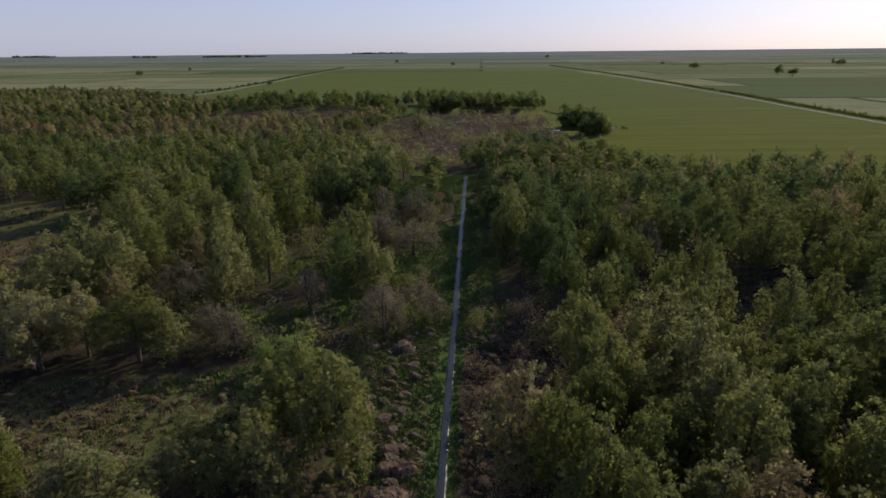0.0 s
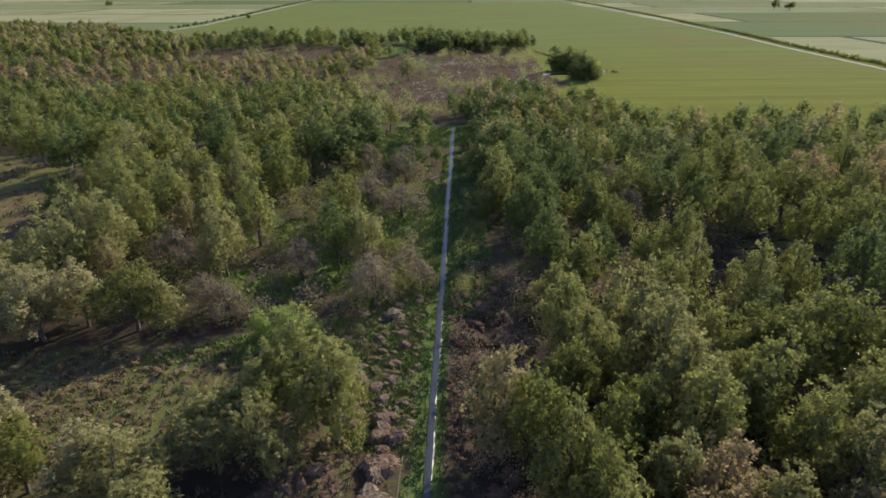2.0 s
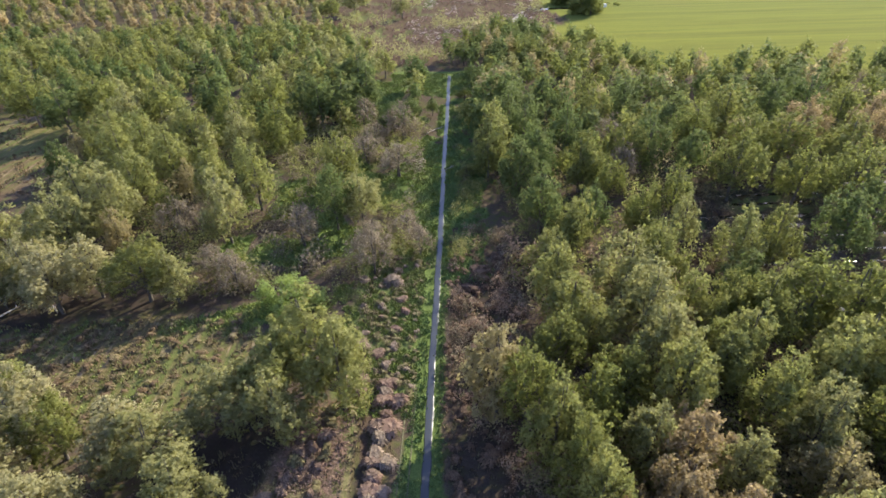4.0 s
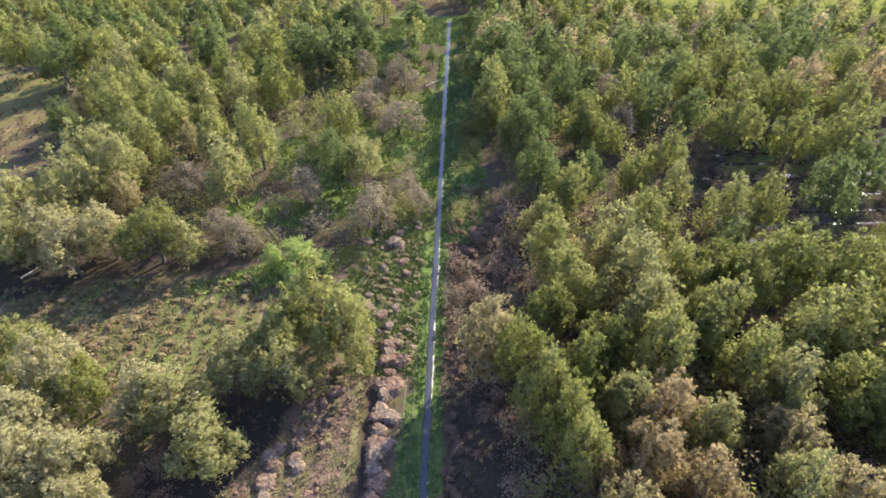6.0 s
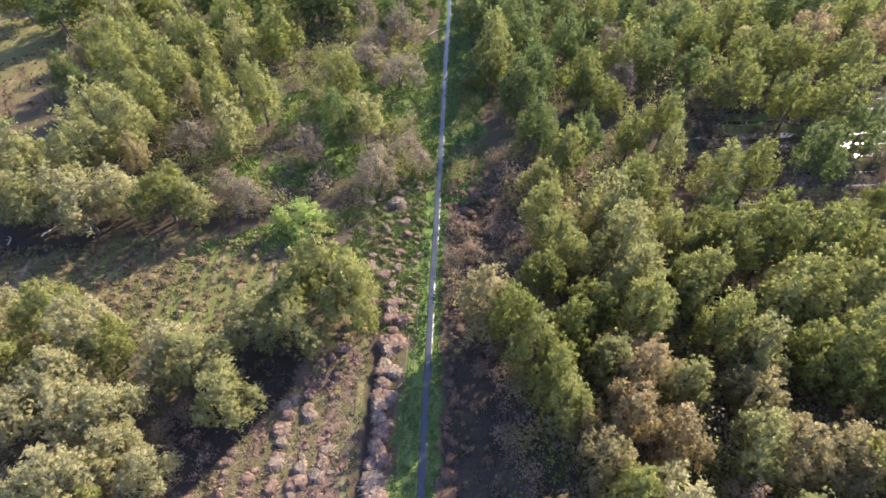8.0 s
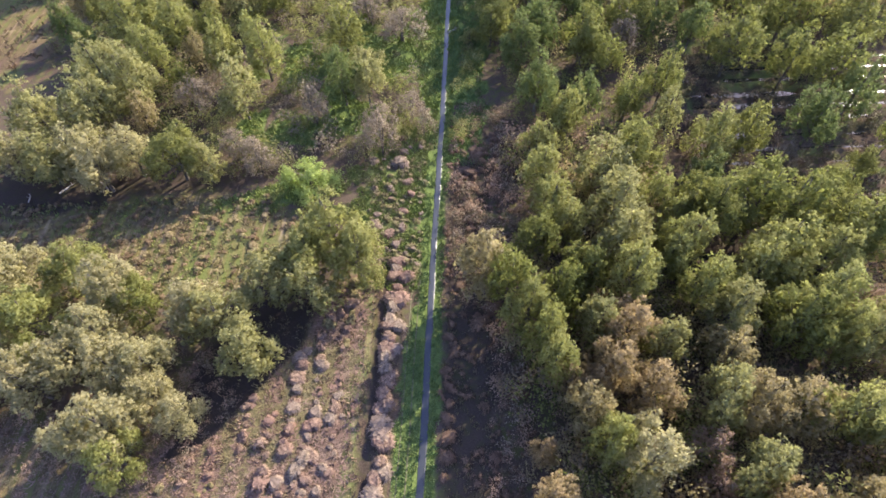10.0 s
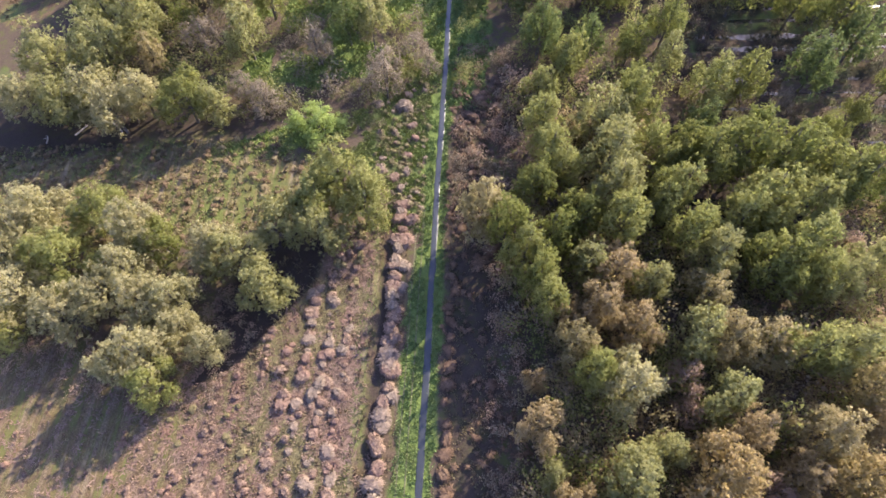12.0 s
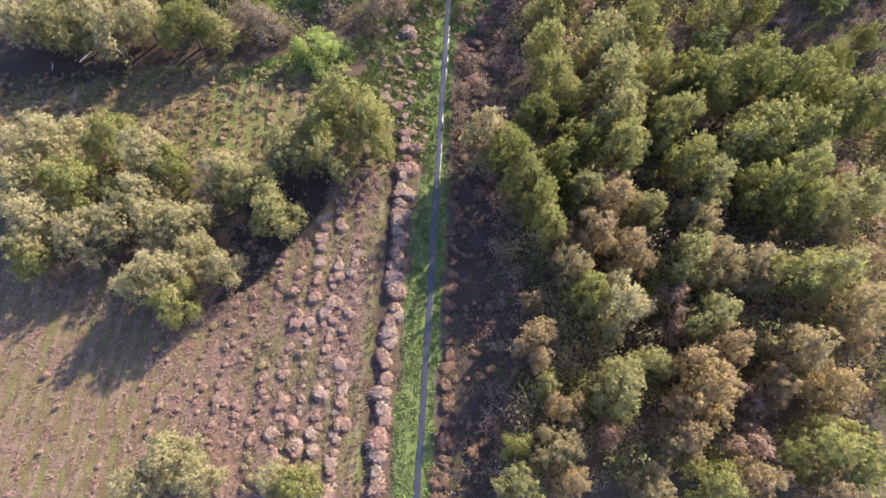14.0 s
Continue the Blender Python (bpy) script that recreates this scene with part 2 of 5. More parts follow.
def value_noise(x, y, size, seed=0):
    """Smooth noise from 0 to 1 with bumps of that size in metres."""
    x, y = np.asarray(x, float) / size, np.asarray(y, float) / size
    return 0.68 * lattice(0.8 * x - 0.6 * y, 0.6 * x + 0.8 * y, seed) + 0.32 * lattice(1.3 * x + 1.9 * y, 1.3 * y - 1.9 * x, seed + 0.5)


def lattice(x, y, seed):
    ix, iy = np.floor(x), np.floor(y)
    fx, fy = x - ix, y - iy
    fx, fy = fx * fx * (3 - 2 * fx), fy * fy * (3 - 2 * fy)
    a = hashed(ix, iy, seed) * (1 - fx) + hashed(ix + 1, iy, seed) * fx
    b = hashed(ix, iy + 1, seed) * (1 - fx) + hashed(ix + 1, iy + 1, seed) * fx
    return a * (1 - fy) + b * fy


def ease(v, lo, hi):
    k = np.clip((v - lo) / (hi - lo), 0, 1)
    return k * k * (3 - 2 * k)


def trail_x(y):
    """The middle line of the footpath."""
    y = np.asarray(y, float)
    return -2.75 + 0.0597 * y + 0.05 * np.sin(y * 0.11) + 0.03 * np.sin(y * 0.37 + 1.0)


def verge_width(y):
    """How far the green strip reaches on the path's west side."""
    return 3.0 - 1.2 * ease(np.asarray(y, float), 22, 38)


def inside(x, y, corners):
    """True where a point lies inside the polygon."""
    x, y = np.asarray(x, float), np.asarray(y, float)
    hit = np.zeros(x.shape, bool)
    for (x0, y0), (x1, y1) in zip(corners, corners[1:] + corners[:1]):
        if y0 != y1:
            hit ^= ((y0 > y) != (y1 > y)) & (x < (x1 - x0) * (y - y0) / (y1 - y0) + x0)
    return hit


def blurred(x, y, corners, wobble=2.0):
    """1 inside the polygon, with an uneven edge."""
    dx = (value_noise(x, y, 5.0, 3) - 0.5) * 2 * wobble + (value_noise(x, y, 1.7, 8) - 0.5) * wobble
    dy = (value_noise(x, y, 5.0, 4) - 0.5) * 2 * wobble + (value_noise(x, y, 1.7, 9) - 0.5) * wobble
    return inside(x + dx, y + dy, corners).astype(float)


REED_CLEARING = [(-42, 261), (-35, 300), (-20, 318), (13, 334), (56, 332), (57, 304), (52, 256), (58, 226), (43, 209), (31, 213), (20, 200), (9, 180), (5, 166), (-11, 164), (-24, 186), (-33, 204)]
WEST_CLEARING = [(-133, 340), (-106, 344), (-84, 356), (-56, 358), (-47, 318), (-54, 300), (-81, 292), (-101, 284), (-116, 286), (-131, 302)]
GREEN_GAP = [(-30, 363), (-22, 380), (-12, 376), (-15, 323), (-27, 318)]
FORE_SCRUB = [(-165, 200), (-30, 200), (-40, 262), (-46, 300), (-165, 300)]
TUSSOCK_FIELD = [(-75, -12), (-8.5, -12), (-7, 40), (-14, 36), (-24, 30), (-36, 21), (-75, 22)]
MEADOW = [(-75, 52), (-24, 53), (-17, 46), (-20, 38), (-36, 35), (-62, 34), (-80, 40)]
WEST_MEADOW = [(-125, 130), (-84, 130), (-72, 116), (-68, 102), (-70, 86), (-82, 76), (-125, 80)]
# outline of the big tree's cast shadow, darkened in the ground colour
TREE_SHADE = [(-25, 38), (-14, 37), (-15, 29), (-19.5, 24), (-24, 18), (-29, 15), (-29, 22), (-27, 28)]
DIRT_STRIP = [(-110, 64), (-70, 61), (-45, 60), (-30, 58), (-28, 54), (-46, 53), (-62, 49), (-110, 47)]
LAWN = [(-2, 160), (14, 158), (13, 140), (4, 136), (-3, 140)]
LAWN_WEST = [(-20, 117), (-9, 122), (-6, 138), (-6, 151), (-14, 151), (-17, 136)]
GLADES = [[(-18, 121), (-15, 147), (-9, 147), (-11, 121)], [(-27, 77), (-26, 91), (-20, 92), (-18, 84), (-22, 75)], [(-3, 80), (-2.5, 99), (1.5, 99), (1, 80)],
          [(-10, 158), (-4, 160), (-3, 148), (-8, 146)], [(-27, 66), (-25, 72), (-19, 70), (-20, 63)], [(-15, 91), (-14, 107), (-10.5, 108), (-11, 91)]]
BROKEN = [(29, 229), (41, 226), (44, 233), (43, 244), (36, 240), (30, 236)]
FLOODED = [(28, 34), (46, 32), (88, 58), (96, 92), (40, 84), (36, 62)]


def field_mask(x, y):
    """Crops lie beyond the wood: north of its eastern edge, and all round in the distance."""
    edge = np.where(x > 62, 149 + (value_noise(x, y, 14, 2) - 0.5) * 8, 0)
    east = (x > 62) & (y > edge)
    slope = (x > 36) & (x <= 62) & (y > 160 + (62 - x) * 2.2)
    slope &= ~inside(x, y, REED_CLEARING)
    far = y > np.interp(x, (-400, -300, -240, -190, -130, 40, 58), (545, 525, 470, 425, 400, 392, 330)) + (value_noise(x, y, 30, 5) - 0.5) * 22 + (value_noise(x, y, 11, 15) - 0.5) * 14
    return np.where(east | slope | far | (y < -120) | (np.abs(x) > 620), 1.0, 0.0)


def ground_height(x, y):
    x, y = np.asarray(x, float), np.asarray(y, float)
    u = x - trail_x(y)
    near = 1 - ease(np.hypot(x, y - 60), 250, 420)
    z = ((value_noise(x, y, 9, 1) - 0.5) * 0.30 + (value_noise(x, y, 2.2, 6) - 0.5) * 0.22) * near
    calm = ease(np.abs(u), 0.6, 4.0)
    z = z * calm - 0.05 * (1 - calm)
    z = z - 0.32 * np.exp(-((u + 5.9) / 0.55) ** 2) * (y < 46)                 # ditch beside the path
    furrow = blurred(x, y, TUSSOCK_FIELD, 0.5)
    z = z + 0.04 * furrow * np.cos((u + 9.9) * 2 * math.pi / 2.4)
    wet = blurred(x, y, FLOODED, 2.0)
    z = z - wet * (0.10 + 0.30 * (np.sin(y * 1.9 + 1.2 * value_noise(x, y, 9, 7)) > 0.72))
    z = z + 27.0 * ease(np.hypot(x, y), 1500, 4900)                             # low rise, lifts the horizon line to fit the camera's view
    return z


def graded(lo, hi, step, reach, grow):
    """Even steps from lo to hi, then ever wider ones out to reach on both sides."""
    mid = list(np.arange(lo, hi + 1e-6, step))
    up, s = [mid[-1]], step
    while up[-1] < reach:
        s = min(s * grow, 160)
        up.append(min(up[-1] + s, reach))
    down, s = [mid[0]], step
    while down[-1] > -reach:
        s = min(s * grow, 160)
        down.append(max(down[-1] - s, -reach))
    return np.array(down[:0:-1] + mid + up[1:])


def mesh_from(name, verts, faces, material, smooth=False, normals=None):
    """A mesh from numpy arrays: verts (n, 3), faces (m, 3 or 4)."""
    me = bpy.data.meshes.new(name)
    verts, faces = np.asarray(verts, np.float32), np.asarray(faces, np.int32)
    me.vertices.add(len(verts))
    me.vertices.foreach_set("co", verts.ravel())
    k = faces.shape[1]
    me.loops.add(faces.size)
    me.loops.foreach_set("vertex_index", faces.ravel())
    me.polygons.add(len(faces))
    me.polygons.foreach_set("loop_start", np.arange(0, faces.size, k, dtype=np.int32))
    me.polygons.foreach_set("use_smooth", np.full(len(faces), smooth))
    me.update(calc_edges=True)
    me.materials.append(material)
    if normals is not None:                                # soft light over each clump of leaves
        me.normals_split_custom_set_from_vertices(np.asarray(normals, np.float32).tolist())
    return me


# ---- ground ----
def build_ground():
    xs, ys = graded(-72, 78, 0.9, 4900, 1.13), graded(-10, 112, 1.0, 4900, 1.06)
    gx, gy = np.meshgrid(xs, ys)
    x, y = gx.ravel(), gy.ravel()
    verts = np.column_stack((x, y, ground_height(x, y)))
    n, m = len(xs), len(ys)
    i = (np.arange(m - 1)[:, None] * n + np.arange(n - 1)[None, :]).ravel()
    me = mesh_from("ground", verts, np.column_stack((i, i + 1, i + n + 1, i + n)), GROUND, True)
    u = x - trail_x(y)
    strip = ((u > -verge_width(y) - (value_noise(x, y, 2, 12) - 0.5)) & (u < 1.4 + (value_noise(x, y, 2, 13) - 0.5)) & (y < 132) & ((y < 62) | (value_noise(x, y, 4, 14) > 0.4))).astype(float)
    track = ((u > -8.6) & (u < -6.8) & (y < 44)).astype(float) * 0.55
    glade = ((u > -8 - 4 * value_noise(x, y, 6, 17)) & (u < -0.5) & (y > 64) & (y < 104)).astype(float) * 0.9 * (value_noise(x, y, 5, 18) > 0.4)
    lush = np.maximum.reduce([strip, track, glade, blurred(x, y, LAWN, 1.5), blurred(x, y, LAWN_WEST, 1.5), blurred(x, y, [(-25, 79), (-21, 79), (-19, 94), (-24, 92)], 1.0), 0.5 * blurred(x, y, WEST_MEADOW, 4.0) * ease(y + 10 * value_noise(x, y, 9, 19), 104, 116),
                              (0.3 + 0.3 * ease(x, -55, -35)) * blurred(x, y, MEADOW) * ease(value_noise(x, y, 5, 20), 0.25, 0.6),
                              blurred(x, y, [(-34, 51), (-18, 57), (-14, 54), (-24, 49)], 1.0)])
    lush = np.maximum.reduce([lush] + [blurred(x, y, g_, 1.2) for g_ in (*GLADES, GREEN_GAP)])
    lush = np.maximum(lush, 0.25 * blurred(x, y, TUSSOCK_FIELD) * (value_noise(x, y, 4, 25) > 0.6))
    lush = np.maximum(lush, 0.45 * blurred(x, y, TUSSOCK_FIELD) * (1 - ease(np.abs(u + 19.0 + (value_noise(x, y, 8, 28) - 0.5) * 3), 0.4, 1.8)) * ease(value_noise(x, y, 5, 30), 0.3, 0.6))
    lush = np.maximum(lush, 0.6 * ((u > -11) & (u < -2) & (y > 38) & (y < 68) & (value_noise(x, y, 4, 29) > 0.35)))
    lush = np.maximum(lush, 1.0 * ((value_noise(x, y, 5, 24) > 0.58) & (u < -1) & (u > -34) & (y > 60) & (y < 125)))
    lush = np.maximum(lush, 0.5 * ((value_noise(x, y, 7, 21) > 0.62) & (u < -8) & (y > 62)))
    lush = np.maximum(lush, 0.55 * ((u > 40) & (y > 45) & (y < 100) & (value_noise(x, y, 5, 31) > 0.5)))
    dry = np.maximum.reduce([0.9 * blurred(x, y, TUSSOCK_FIELD), 0.45 * blurred(x, y, MEADOW), 0.95 * blurred(x, y, WEST_MEADOW, 4.0),
                             0.62 * blurred(x, y, REED_CLEARING, 6.0), 0.7 * blurred(x, y, WEST_CLEARING, 5.0), 
                             0.6 * ((u > -6) & (u < -3.0) & (y < 40)), 0.5 * ((u > -11) & (u < -2.0) & (y >= 38) & (y < 66)), 0.8 * ((x < -36) & (y < 24))])
    lush = np.maximum(lush, 0.9 * ((u > 0.5) & (u < 5.5 + 4 * value_noise(x, y, 7, 32)) & (y > 58) & (y < 135) & (value_noise(x, y, 4, 33) > 0.33)))
    ditch = np.exp(-((u + 5.9) / 0.6) ** 2) * (y < 46)
    # the strip east of the path: wet soil, its mask also painting tree shade
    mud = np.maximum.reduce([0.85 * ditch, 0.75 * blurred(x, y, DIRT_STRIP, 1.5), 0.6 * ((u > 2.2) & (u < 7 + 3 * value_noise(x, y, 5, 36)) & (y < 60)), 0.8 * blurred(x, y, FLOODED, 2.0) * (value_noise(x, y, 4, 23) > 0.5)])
    sward = np.maximum.reduce([0.85 * blurred(x, y, MEADOW), 0.7 * blurred(x, y, TUSSOCK_FIELD, 1.0) * ease(-x, 24, 36), 0.6 * blurred(x, y, TUSSOCK_FIELD, 1.0) * ease(value_noise(x, y, 6, 26), 0.58, 0.7), 0.85 * blurred(x, y, WEST_MEADOW, 4.0) * ease(y, 84, 98)])
    bare = blurred(x, y, TREE_SHADE, 1.5)
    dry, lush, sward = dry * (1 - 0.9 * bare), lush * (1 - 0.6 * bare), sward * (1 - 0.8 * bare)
    mud = np.maximum(mud, 0.9 * bare)                                          # dark soil colour paints in the big tree's cast shade
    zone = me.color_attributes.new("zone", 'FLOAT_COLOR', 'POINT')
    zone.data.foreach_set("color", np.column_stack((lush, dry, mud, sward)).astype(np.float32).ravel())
    kind = me.attributes.new("kind", 'FLOAT', 'POINT')
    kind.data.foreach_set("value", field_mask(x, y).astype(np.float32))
    tagged(new("ground", me), "damp woodland floor, dry meadow and green crop fields", "ground", kind="structure")


build_ground()


def ribbon(name, points, width, material, lift, thick, step, ragged):
    """A track along points: a low slab with uneven edges, laid on the ground."""
    pts, dist = np.array(points, float), [0.0]
    for a, b in zip(pts[:-1], pts[1:]):
        dist.append(dist[-1] + float(np.hypot(*(b - a))))
    d = np.arange(0, dist[-1], step)
    x, y = np.interp(d, dist, pts[:, 0]), np.interp(d, dist, pts[:, 1])
    tx, ty = np.gradient(x), np.gradient(y)
    size = np.hypot(tx, ty)
    nx, ny = ty / size, -tx / size
    verts = []
    for k, side in enumerate((-0.5, -0.40, 0.0, 0.40, 0.5)):
        w = width * side * (1 + ragged * (value_noise(d, d * 0 + k, 1.5, 40 + k) - 0.5))
        px, py = x + nx * w, y + ny * w
        top = (-thick, 0.0, 0.008, 0.0, -thick)[k]
        verts.append(np.column_stack((px, py, ground_height(px, py) + lift + top)))
    n = len(d)
    verts = np.concatenate(verts)
    i = np.arange(n - 1)
    faces = np.concatenate([np.column_stack((k * n + i, (k + 1) * n + i, (k + 1) * n + i + 1, k * n + i + 1)) for k in range(4)])
    return new(name, mesh_from(name, verts, faces, material))


py_ = np.arange(-8, 158, 2.0)
tagged(ribbon("footpath", np.column_stack((trail_x(py_), py_)), 0.86, GRAVEL, 0.05, 0.06, 0.5, 0.5),
       "narrow straight grey gravel footpath through the wood", "path", kind="structure")
for u_ in (-1.55, -2.5):
    tagged(ribbon("wheel_track", np.column_stack((trail_x(py_[:25]) + u_, py_[:25])), 0.16, TRODDEN, 0.035, 0.05, 0.5, 0.9), "thin trodden line in the green verge", "track", kind="structure")
tagged(ribbon("road_east", [(212, 240), (215, 285), (219, 346), (229, 437), (238, 579), (244, 698), (254, 951), (251, 1374)], 2.7, DIRT, 0.15, 0.3, 3.0, 0.3),
       "pale dirt farm road between the fields", "road", kind="structure")
tagged(ribbon("road_west", [(-246, 480), (-222, 512), (-214, 560), (-216, 649), (-218, 766), (-225, 935), (-229, 1360)], 2.8, DIRT, 0.15, 0.3, 3.0, 0.3),
       "pale dirt farm road beside a field ditch", "road", kind="structure")
tagged(ribbon("pool_edge", [(33, 222), (42, 248)], 2.2, DIRT, 0.06, 0.2, 1.0, 1.2), "strip of pale bare mud in the reeds", "mud", kind="structure")


def water_sheet(name, corners, z):
    bm = bmesh.new()
    bm.faces.new([bm.verts.new((x, y, z)) for x, y in corners])
    me = bpy.data.meshes.new(name)
    bm.to_mesh(me)
    bm.free()
    me.materials.append(WATER)
    return tagged(new(name, me), "still shallow flood water between the trees", "water", kind="structure")


water_sheet("water", [(28, 34), (46, 32), (90, 58), (98, 94), (40, 86), (36, 62)], -0.30)
water_sheet("water_pool", [(50, 250), (62, 251), (68, 253), (60, 255), (51, 253)], 0.12)


# ---- trees ----
def part(name, data, parent, label=""):
    ob = new(name, data)
    ob.parent = parent
    return tagged(ob, label)


def sprays(centres, normals, sizes, rng, loose=0.8):
    """One small triangle of leaves at each centre, facing loosely along its normal."""
    n = len(centres)
    normals = normals + rng.normal(0, loose, (n, 3))
    normals /= np.linalg.norm(normals, axis=1)[:, None]
    t = np.cross(normals, rng.normal(size=(n, 3)))
    t /= np.linalg.norm(t, axis=1)[:, None] + 1e-9
    b = np.cross(normals, t)
    s = sizes[:, None]
    verts = np.stack((centres + t * s * 0.75, centres - t * s * 0.45 + b * s * 0.55, centres - t * s * 0.45 - b * s * 0.55), 1).reshape(-1, 3)
    return verts, np.arange(3 * n).reshape(-1, 3)


def crown_points(height, radius, count, rng, base=0.26, lobes=40, loose=0.35):
    """Leaves of an uneven crown: a few rounded domes of different height, each covered with leafy clumps and hollow between them."""
    low, extra = height * base, min(5, max(1, round(lobes / 14))) - 1
    rise = (height - low) * 0.5
    domes = [(rng.normal(0, 0.06) * radius, rng.normal(0, 0.06) * radius, low + rise * 1.05, radius * (0.66 if extra else 0.86), rise * 0.9)]
    turn = rng.uniform(0, 6.28)
    for k in range(extra):
        a = turn + 6.28 * k / extra + rng.uniform(-0.5, 0.5)
        off, share = radius * rng.uniform(0.46, 0.66), rng.uniform(0.34, 0.5)
        tall = rise * rng.uniform(0.52, 0.86)
        domes.append((off * math.cos(a), off * math.sin(a), low + tall * rng.uniform(1.0, 1.25), radius * share, tall * 0.95))
    room = np.array([d[3] * d[4] for d in domes])
    balls, outs = [], []
    for i, (cx, cy, cz, rx, rz) in enumerate(domes):
        n = max(3, int(round(1.5 * lobes * room[i] / room.sum())))
        for k in range(n):
            up = 1 - 1.72 * (k + rng.uniform(0.1, 0.9)) / n
            a = 2.39996 * k + rng.uniform(-0.5, 0.5)
            flat = math.sqrt(max(0.0, 1 - up * up)) * (1 - 0.3 * max(0.0, up))
            d = np.array([flat * math.cos(a), flat * math.sin(a), up])
            c = np.array([cx, cy, cz]) + d * np.array([rx, rx, rz]) * (reach := rng.uniform(0.35, 1.12) ** 0.75)
            if any(j != i and ((c[0] - e[0]) ** 2 + (c[1] - e[1]) ** 2) / e[3] ** 2 + ((c[2] - e[2]) / e[4]) ** 2 < 0.6 for j, e in enumerate(domes)):
                continue
            balls.append((*c, radius * (0.5 + 1.0 * rng.uniform() ** 1.7) * (1.7 if reach < 0.85 else 1.2) / math.sqrt(lobes)))
            outs.append(d)
    weights = np.array([b[3] ** 2 * (1.25 if o[2] > 0 else 0.8) for b, o in zip(balls, outs)])
    weights /= weights.sum()
    pts, dirs = [], []
    for (cx, cy, cz, r), w, out in zip(balls, weights, outs):
        n = max(4, int(0.88 * count * w))
        v = rng.normal(size=(n, 3))
        v = v / np.linalg.norm(v, axis=1)[:, None] + 0.3 * out + np.array([0, 0, 0.2])
        v /= np.linalg.norm(v, axis=1)[:, None]
        shell = rng.uniform(0.05, 1.0, n) ** 0.55 + rng.normal(0, 0.24, n)
        pts.append(v * (r * shell)[:, None] * np.array([0.9, 0.9, 1.25]) + np.array([cx, cy, cz]))
        d = v * 0.8 + rng.normal(0, 0.62 * loose, (n, 3)) + out * 0.5 + np.array([0, 0, 0.3])
        dirs.append(d / np.linalg.norm(d, axis=1)[:, None])
    for (cx, cy, cz, rx, rz), part_of in zip(domes, room / room.sum()):
        n = max(3, int(0.12 * count * part_of))
        v = rng.normal(size=(n, 3))
        v /= np.linalg.norm(v, axis=1)[:, None]
        pts.append(v * np.array([rx, rx, rz]) * rng.uniform(0.25, 0.75, n)[:, None] + np.array([cx, cy, cz]))
        dirs.append(v)
    return np.concatenate(pts), np.concatenate(dirs), balls, sum(map(len, pts[-len(domes):]))


def stem(path, r0, r1, sides=6):
    """A tapered limb through the points of a path."""
    path = np.array(path, float)
    n = len(path)
    verts = []
    for k, p in enumerate(path):
        ahead = path[min(k + 1, n - 1)] - path[max(k - 1, 0)]
        ahead /= np.linalg.norm(ahead)
        a = np.cross(ahead, [0.3, 1.0, 0.1])
        a /= np.linalg.norm(a)
        b = np.cross(ahead, a)
        r = r0 + (r1 - r0) * k / (n - 1)
        for s in range(sides):
            w = 2 * math.pi * s / sides
            verts.append(p + r * (math.cos(w) * a + math.sin(w) * b))
    faces = [(k * sides + s, k * sides + (s + 1) % sides, (k + 1) * sides + (s + 1) % sides, (k + 1) * sides + s) for k in range(n - 1) for s in range(sides)]
    return np.array(verts), np.array(faces)


def trunk_mesh(height, balls, rng, stems=1):
    """Trunk, or several stems, with limbs that reach into the clumps of the crown."""
    vs, fs, count = [], [], 0

    def add(path, r0, r1, sides):
        nonlocal count
        v, f = stem(path, r0, r1, sides)
        vs.append(v)
        fs.append(f + count)
        count += len(v)

    for s in range(stems):
        lean = rng.uniform(-0.35, 0.35, 2) * (1 if stems == 1 else 2.0)
        foot = rng.uniform(-0.12, 0.12, 2) * (stems > 1) * 2
        path = [(foot[0] + lean[0] * k + rng.normal(0, 0.06), foot[1] + lean[1] * k + rng.normal(0, 0.06), -0.3 + (height * 0.86 + 0.3) * k) for k in np.linspace(0, 1, 6)]
        add(path, 0.02 * height * (1 if stems == 1 else 0.7), 0.03, 7)
        for cx, cy, cz, r in balls[s::stems * 12]:
            k = max(0.12, (cz / height) * 0.62)
            root = np.array([foot[0] + lean[0] * k, foot[1] + lean[1] * k, height * 0.86 * k])
            tip = np.array([cx, cy, cz])
            mid = root * 0.45 + tip * 0.55 + np.array([0, 0, 0.3])
            add([root, mid, tip], 0.005 * height, 0.012, 5)
    return mesh_from("trunk", np.concatenate(vs), np.concatenate(fs), BARK, True)


LOOKS = {
    "olive": "slender broadleaf tree with olive green foliage in the wood",
    "yellow_green": "broadleaf tree with sunlit yellow-green foliage in the wood",
    "dark": "dense broadleaf tree with deep green foliage in the wood",
    "grey_green": "willow-like tree with grey-green foliage on damp ground",
    "rust": "broadleaf tree turning rusty orange in the wood",
    "tan": "broadleaf tree with dry tan and olive foliage",
    "pale": "rounded willow with pale dusty yellow-green foliage",
    "bare": "almost leafless grey-brown tree at the wood's edge",
    "pink": "small tree with bare pinkish-brown twigs among green ones",
    "amber": "broadleaf tree turning golden amber in the wood",
    "lime": "bright lime-green rounded bush beside a tall tree",
}
SHAPES = {}
HEIGHT, RADIUS = 10.0, 3.4


